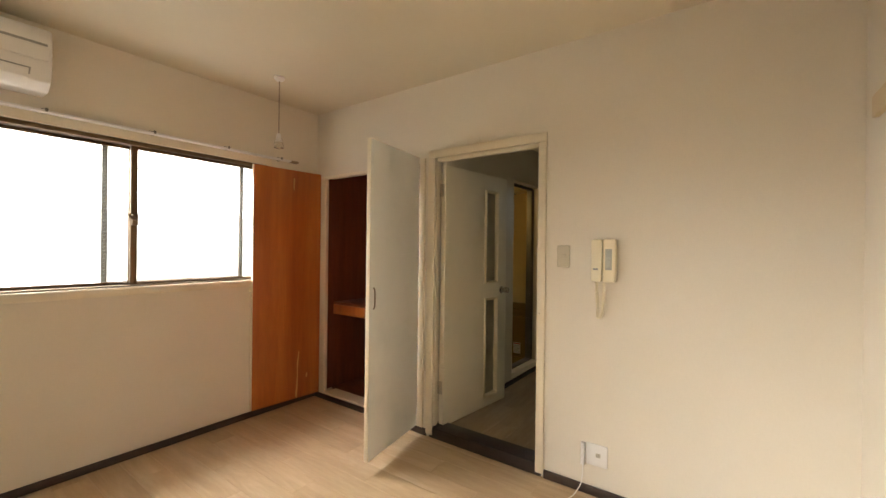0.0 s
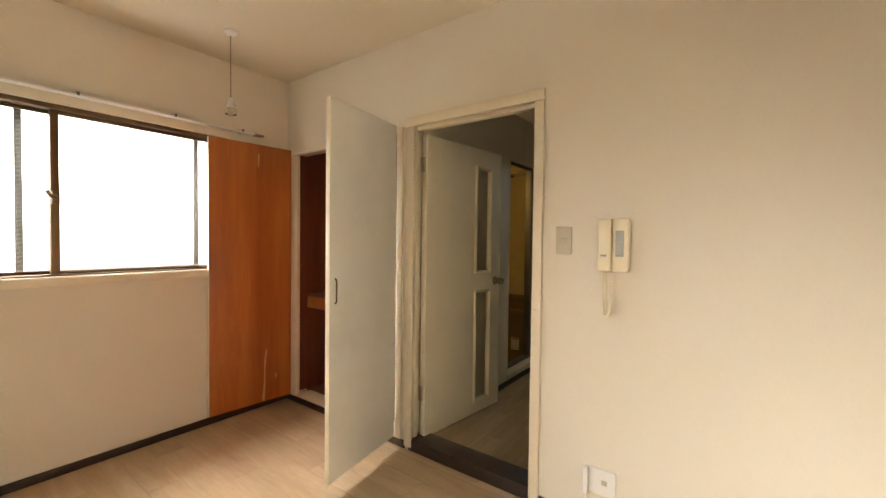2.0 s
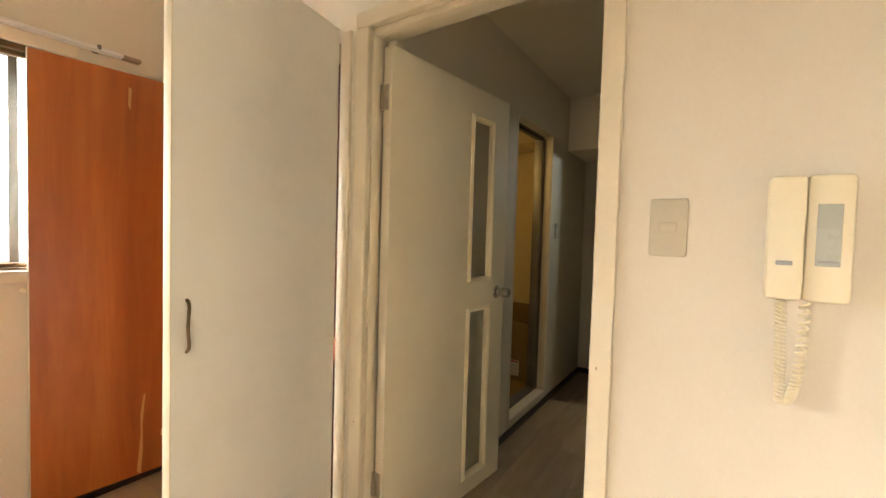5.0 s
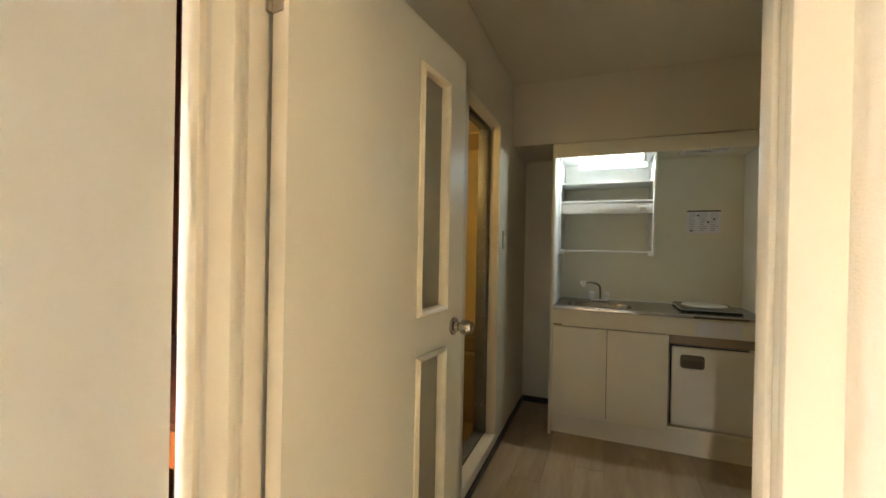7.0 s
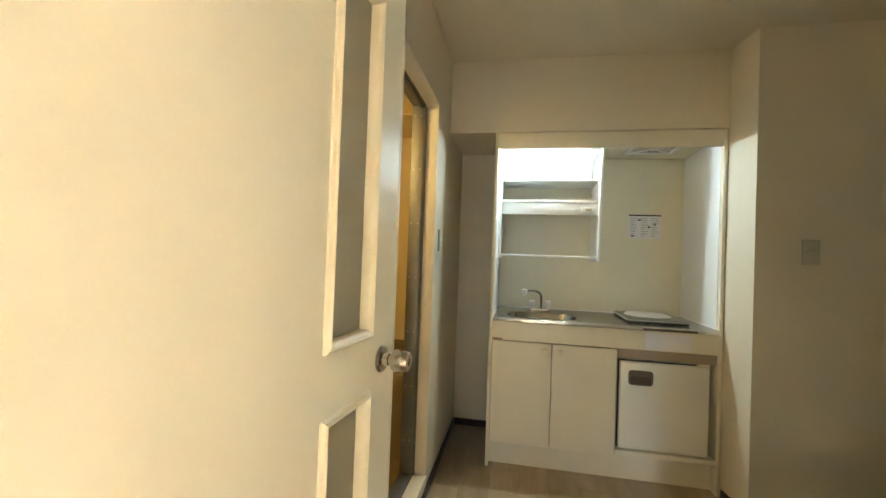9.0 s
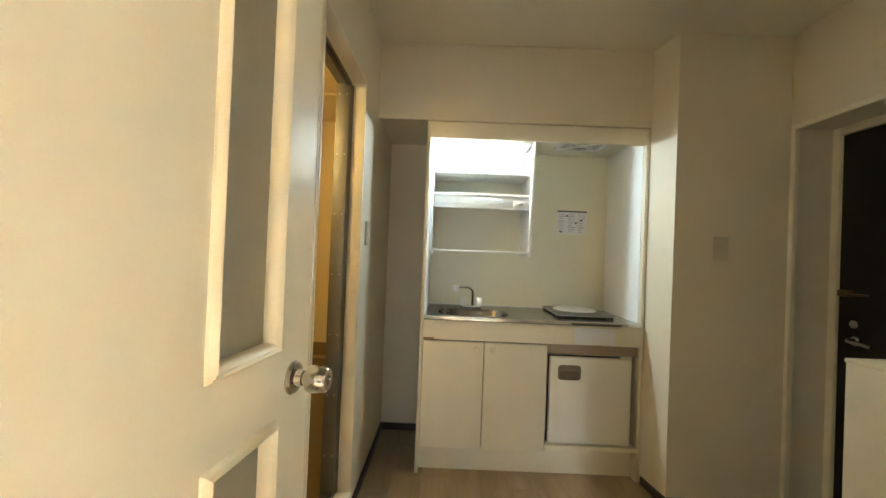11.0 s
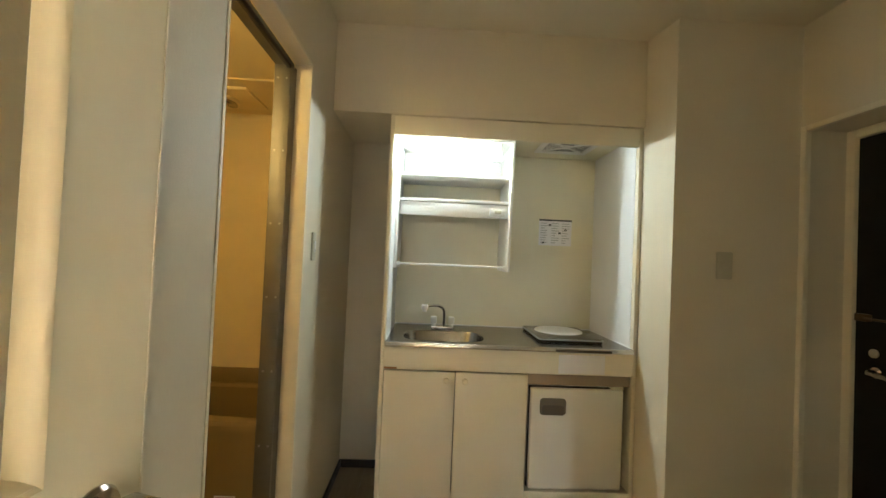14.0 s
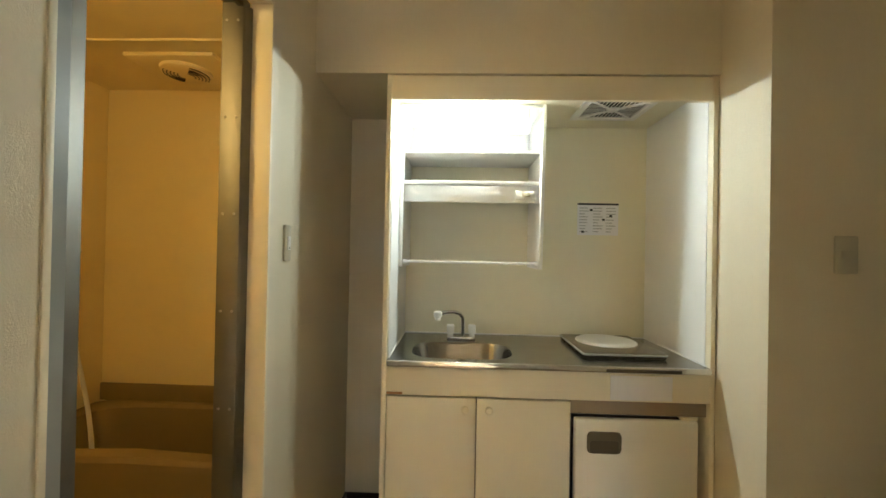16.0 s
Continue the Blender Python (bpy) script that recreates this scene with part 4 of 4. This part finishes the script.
part("handle_plate", prism([(u + hx, v + hz) for u, v in rounded(0.125, 0.080, 0.018)], "y", 4.753, 4.757, 0.0015), M_OLIVE, dr, "brown recessed handle")
# raised darker plate, coloured as the shade of a recess
part("handle_cup", prism([(u + hx, v + hz - 0.014) for u, v in rounded(0.104, 0.044, 0.012)], "y", 4.7515, 4.7532, 0.0005), M_OLIVE_DARK, dr, "darker plate for the shade in the handle recess")
part("door_hinge", box(-0.01, 0.052, 4.770, 4.80, 0.664, 0.6755, 0.002), M_BEIGE, fg, "cream hinge cover")

# ---- bathroom doorway ----
bf = thing("bath_door_frame", (XL - 0.1, 4.09, 0.1), "aluminium bathroom door frame with screws", "door frame", kind="structure")
part("reveal", box(XL - 0.062, XL + 0.003, 4.395, 4.407, 0.10, 1.968, 0.002), M_TRIM, bf, "cream reveal board")
part("reveal", box(XL - 0.062, XL + 0.003, 3.770, 3.782, 0.10, 1.968, 0.002), M_TRIM, bf, "cream reveal board")
part("reveal_head", box(XL - 0.062, XL + 0.003, 3.770, 4.407, 1.968, 1.980, 0.002), M_TRIM, bf, "cream reveal board")
part("sill", box(XL - 0.062, XL + 0.006, 3.770, 4.407, 0.046, 0.10, 0.003), M_TRIM, bf, "cream door sill")
for y0, y1 in ((4.360, 4.394), (3.783, 3.893)):
    b = box(XL - 0.125, XL - 0.064, y0, y1, 0.10, 1.951, 0.002)
    mid = (y0 + y1) / 2
    if y0 > 4:
        prism([(XL - 0.066, 4.394), (XL - 0.066, 4.370), (XL - 0.055, 4.394)], "z", 0.10, 1.951, 0, b)
    st = part("stile", b, M_ALU, bf, "dull aluminium stile")
    for k in range(7):
        z = 0.28 + k * 0.27
        face = y0 - 0.0005 if y0 > 4 else y1 + 0.0005
        for x in (XL - 0.078, XL - 0.110):
            part("screw", lathe([(0.004, 0), (0.004, 0.0015), (0.002, 0.002)], pose(x, face, z, 90 if y0 > 4 else -90, 0, 0), 10), M_GREY, st)
# added grey strip: stands in for shade on the near stile
part("gasket", box(XL - 0.0665, XL - 0.0625, 3.786, 3.866, 0.101, 1.950), M_GREY, bf, "grey strip for the shade on the near stile")
part("head_rail", box(XL - 0.080, XL - 0.064, 3.893, 4.360, 1.938, 1.953, 0.002), M_BLACK, bf, "black top track")
part("track", box(XL - 0.125, XL - 0.064, 3.783, 4.394, 1.953, 1.967), M_ALU, bf)
part("bottom_track", box(XL - 0.125, XL - 0.064, 3.893, 4.360, 0.10, 0.115, 0.002), M_ALU, bf)

# ---- bathtub ----
tub = thing("bathtub", (-2.03, 4.94, 0.02), "beige moulded plastic bathtub with a rolled rim, darkened in colour as shade", "bathtub")
t = bmesh.new()
TX0, TX1, TY0, TY1 = -2.598, XL - 0.069, 4.66, 5.218
cx, cy, w, h = (TX0 + TX1) / 2, (TY0 + TY1) / 2, TX1 - TX0, TY1 - TY0
n2 = 48
def loop(sx, sy, z, p=7.0, bulge=0.0):
    out = []
    for i in range(n2):
        a = 2 * math.pi * i / n2
        c, s = math.cos(a), math.sin(a)
        x = w / 2 * sx * math.copysign(abs(c) ** (2 / p), c)
        y = h / 2 * sy * math.copysign(abs(s) ** (2 / p), s)
        if s < 0:
            y += bulge * math.cos(math.pi * x / w) ** 2
        out.append(t.verts.new((cx + x, cy + y, z)))
    return out
loops = [loop(1, 1, 0.02, 12, 0.02), loop(1, 1, 0.455, 12, 0.02), loop(1, 1.02, 0.485, 12, 0.02), loop(0.99, 1.0, 0.502, 12, 0.03), loop(0.93, 0.86, 0.503, 6, 0.05), loop(0.90, 0.80, 0.49, 5, 0.05), loop(0.86, 0.74, 0.30, 4, 0.04), loop(0.78, 0.64, 0.14, 4, 0.03), loop(0.1, 0.1, 0.13, 2)]
for a, c in zip(loops, loops[1:]):
    for i in range(n2):
        t.faces.new((a[i], a[(i + 1) % n2], c[(i + 1) % n2], c[i]))
t.faces.new(loops[0][::-1]), t.faces.new(loops[-1])
for v in t.verts:
    v.co.y, v.co.x = min(v.co.y, TY1), min(max(v.co.x, TX0), TX1)
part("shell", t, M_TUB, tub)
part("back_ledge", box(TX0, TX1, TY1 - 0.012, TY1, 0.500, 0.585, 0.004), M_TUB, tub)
lb = part("label", box(-1.79, -1.70, 4.6555, 4.658, 0.06, 0.19), M_PAPER, tub, "white care label")
for k in range(6):
    part("text_bar", box(-1.783, -1.72 + 0.01 * (k % 2), 4.6545, 4.6556, 0.07 + k * 0.016, 0.076 + k * 0.016), M_INKL, lb)
part("red_bar", box(-1.783, -1.707, 4.6545, 4.6556, 0.172, 0.184), M_RED, lb)

# shower, hose and basin on the far bathroom wall
sh = thing("hand_shower", (-2.57, 4.98, 1.10), "cream hand shower on a wall hook with hanging hose", "shower")
part("hook", box(-2.60, -2.545, 4.96, 5.0, 1.10, 1.14, 0.006), M_BEIGE, sh)
part("handle", pipe([(-2.545, 4.985, 1.02), (-2.535, 4.98, 1.12), (-2.52, 4.97, 1.22)], 0.014, 10), M_BEIGE, sh)
part("head", lathe([(0.014, -0.02), (0.034, 0.0), (0.036, 0.012), (0.030, 0.016)], pose(-2.515, 4.965, 1.225, 15, -20, 0)), M_BEIGE, sh)
part("hose", pipe([(-2.545, 4.985, 1.03), (-2.54, 4.99, 0.90), (-2.50, 5.0, 0.70), (-2.46, 5.0, 0.52), (-2.43, 4.99, 0.36)], 0.009, 8), M_WPLAS, sh, "pale hose")
bs = thing("wash_basin", (-2.5, 4.80, 0.62), "small white wash basin on the bathroom wall", "wash basin")
part("bowl", lathe([(0.02, 0), (0.10, 0.01), (0.15, 0.07), (0.165, 0.085), (0.15, 0.088), (0.10, 0.03), (0.02, 0.02)], pose(-2.52, 4.83, 0.60) @ Matrix.Diagonal((0.5, 0.7, 1, 1)), 32), M_WPLAS, bs)
part("bracket", box(-2.60, -2.51, 4.80, 4.86, 0.575, 0.625, 0.006), M_WPLAS, bs)
# ceiling fan cover
bv = thing("bath_vent", (-2.03, 4.97, 2.04), "cream bathroom ceiling vent cover with ring slots", "vent")
part("cover", box(-2.20, -1.83, 4.83, 5.11, 2.030, 2.046, 0.004), M_BATH, bv)
part("dome", lathe([(0.10, 0), (0.098, -0.012), (0.085, -0.020), (0.02, -0.024)], pose(-2.03, 4.97, 2.031), 36), M_BATH, bv)
for k in range(5):
    r = 0.034 + k * 0.013
    for a0 in (-50, 130):
        arc = [(-2.03 + r * math.cos(radians(a0 + q * 10)), 4.97 + r * math.sin(radians(a0 + q * 10)), 2.0078 + (0.004 if r > 0.08 else 0)) for q in range(11)]
        part("slot", pipe(arc, 0.0025, 5, None, 1), M_BASE, bv, "dark vent slot")
# lamp over the bathroom door, seen only by its warm light
bl = thing("bath_lamp", (-1.55, 4.0, 2.0), "warm round bathroom lamp on the ceiling", "ceiling lamp")
part("lamp_base", lathe([(0.06, 0), (0.06, -0.02)], pose(-1.80, 3.85, 2.045), 24), M_WPLAS, bl)
part("globe", lathe([(0.04, -0.02), (0.068, -0.045), (0.075, -0.075), (0.055, -0.115), (0.01, -0.13)], pose(-1.80, 3.85, 2.045), 24), M_GLOBE, bl, "glowing warm globe")

# ---- entrance ----
ed = thing("entrance_door", (XK + 0.19, 4.08, 0), "dark brown steel entrance door with lever handle", "door")
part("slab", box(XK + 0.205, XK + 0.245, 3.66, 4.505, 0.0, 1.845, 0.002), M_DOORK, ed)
b = lathe([(0.022, 0), (0.022, 0.006), (0.012, 0.010), (0.010, 0.04)], pose(XK + 0.205, 4.42, 0.875, 0, -90, 0), 18)
pipe([(XK + 0.165, 4.42, 0.875), (XK + 0.160, 4.40, 0.874), (XK + 0.160, 4.31, 0.868)], 0.009, 8, b)
part("lever", b, M_CHROME, ed, "steel lever handle")
part("cylinder_lock", lathe([(0.018, 0), (0.018, 0.006), (0.012, 0.009)], pose(XK + 0.205, 4.43, 0.95, 0, -90, 0), 18), M_HINGE, ed, "brass lock cylinder")
b = box(XK + 0.18, XK + 0.205, 4.44, 4.49, 1.075, 1.105, 0.003)
pipe([(XK + 0.178, 4.45, 1.09), (XK + 0.172, 4.40, 1.088), (XK + 0.172, 4.34, 1.09)], 0.005, 8, b)
part("door_guard", b, M_BRONZE, ed, "dark door guard")
ef = thing("entrance_frame", (XK + 0.1, 4.08, 0), "cream painted deep entrance frame", "door frame", kind="structure")
part("jamb", box(XK + 0.19, XK + 0.25, 4.507, 4.546, 0, 1.885, 0.003), M_TRIM, ef)
part("jamb", box(XK + 0.19, XK + 0.25, 3.618, 3.658, 0, 1.885, 0.003), M_TRIM, ef)
part("head", box(XK + 0.19, XK + 0.25, 3.658, 4.507, 1.848, 1.887, 0.003), M_TRIM, ef)
part("casing", box(XK - 0.006, XK + 0.02, 4.532, 4.558, 0, 1.90, 0.003), M_TRIM, ef)
part("casing", box(XK - 0.006, XK + 0.02, 3.618, 4.532, 1.876, 1.90, 0.003), M_TRIM, ef)
sc = thing("shoe_cabinet", (0.33, 3.6, 0), "low cream shoe cabinet by the entrance", "shoe cabinet")
part("body", box(0.180, 0.53, 3.502, 3.735, 0.0, 0.935, 0.002), M_SHOE, sc)
part("top", box(0.178, 0.532, 3.502, 3.738, 0.935, 0.948, 0.002), M_SHOE, sc)

# ---- floor planks ----
def planks(parent, x0, x1, y0, y1, z, along, mat, length=0.92, width=0.155):
    cache = {}
    row, v = 0, (y0 if along == "x" else x0)
    lim = y1 if along == "x" else x1
    while v < lim - 0.01:
        w = min(width, lim - v)
        u0, u1 = (x0, x1) if along == "x" else (y0, y1)
        u = u0 - (row * 0.37 % 1.0) * length
        while u < u1 - 0.01:
            a, c = max(u, u0), min(u + length, u1)
            if c - a > 0.02:
                key = (round(c - a, 4), round(w, 4))
                if key not in cache:
                    L, S, g = (c - a), w, 0.0004
                    t = bmesh.new()
                    lo = [(-L / 2 + g, -S / 2 + g), (L / 2 - g, -S / 2 + g), (L / 2 - g, S / 2 - g), (-L / 2 + g, S / 2 - g)]
                    if along == "y":
                        lo = [(q, p) for p, q in lo]
                    bot = [t.verts.new((p, q, -0.004)) for p, q in lo]
                    midv = [t.verts.new((p, q, -0.0006)) for p, q in lo]
                    tv = [t.verts.new((p - math.copysign(0.0008, p), q - math.copysign(0.0008, q), 0.0)) for p, q in lo]
                    for A, B in ((bot, midv), (midv, tv)):
                        for i in range(4):
                            t.faces.new((A[i], A[(i + 1) % 4], B[(i + 1) % 4], B[i]))
                    t.faces.new(tv)
                    cache[key] = mesh_of("plank", t, mat, False)
                ob = new("plank", cache[key])
                ob.parent = parent
                mu, mv = (a + c) / 2, v + w / 2
                ob.location = (mu, mv, z) if along == "x" else (mv, mu, z)
            u += length
        v += width
        row += 1


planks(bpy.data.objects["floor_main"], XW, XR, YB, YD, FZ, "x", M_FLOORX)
planks(bpy.data.objects["floor_kitchen"], XL, 0.9, YD2 + 0.013, YK, 0.0, "y", M_FLOORY_DIM)
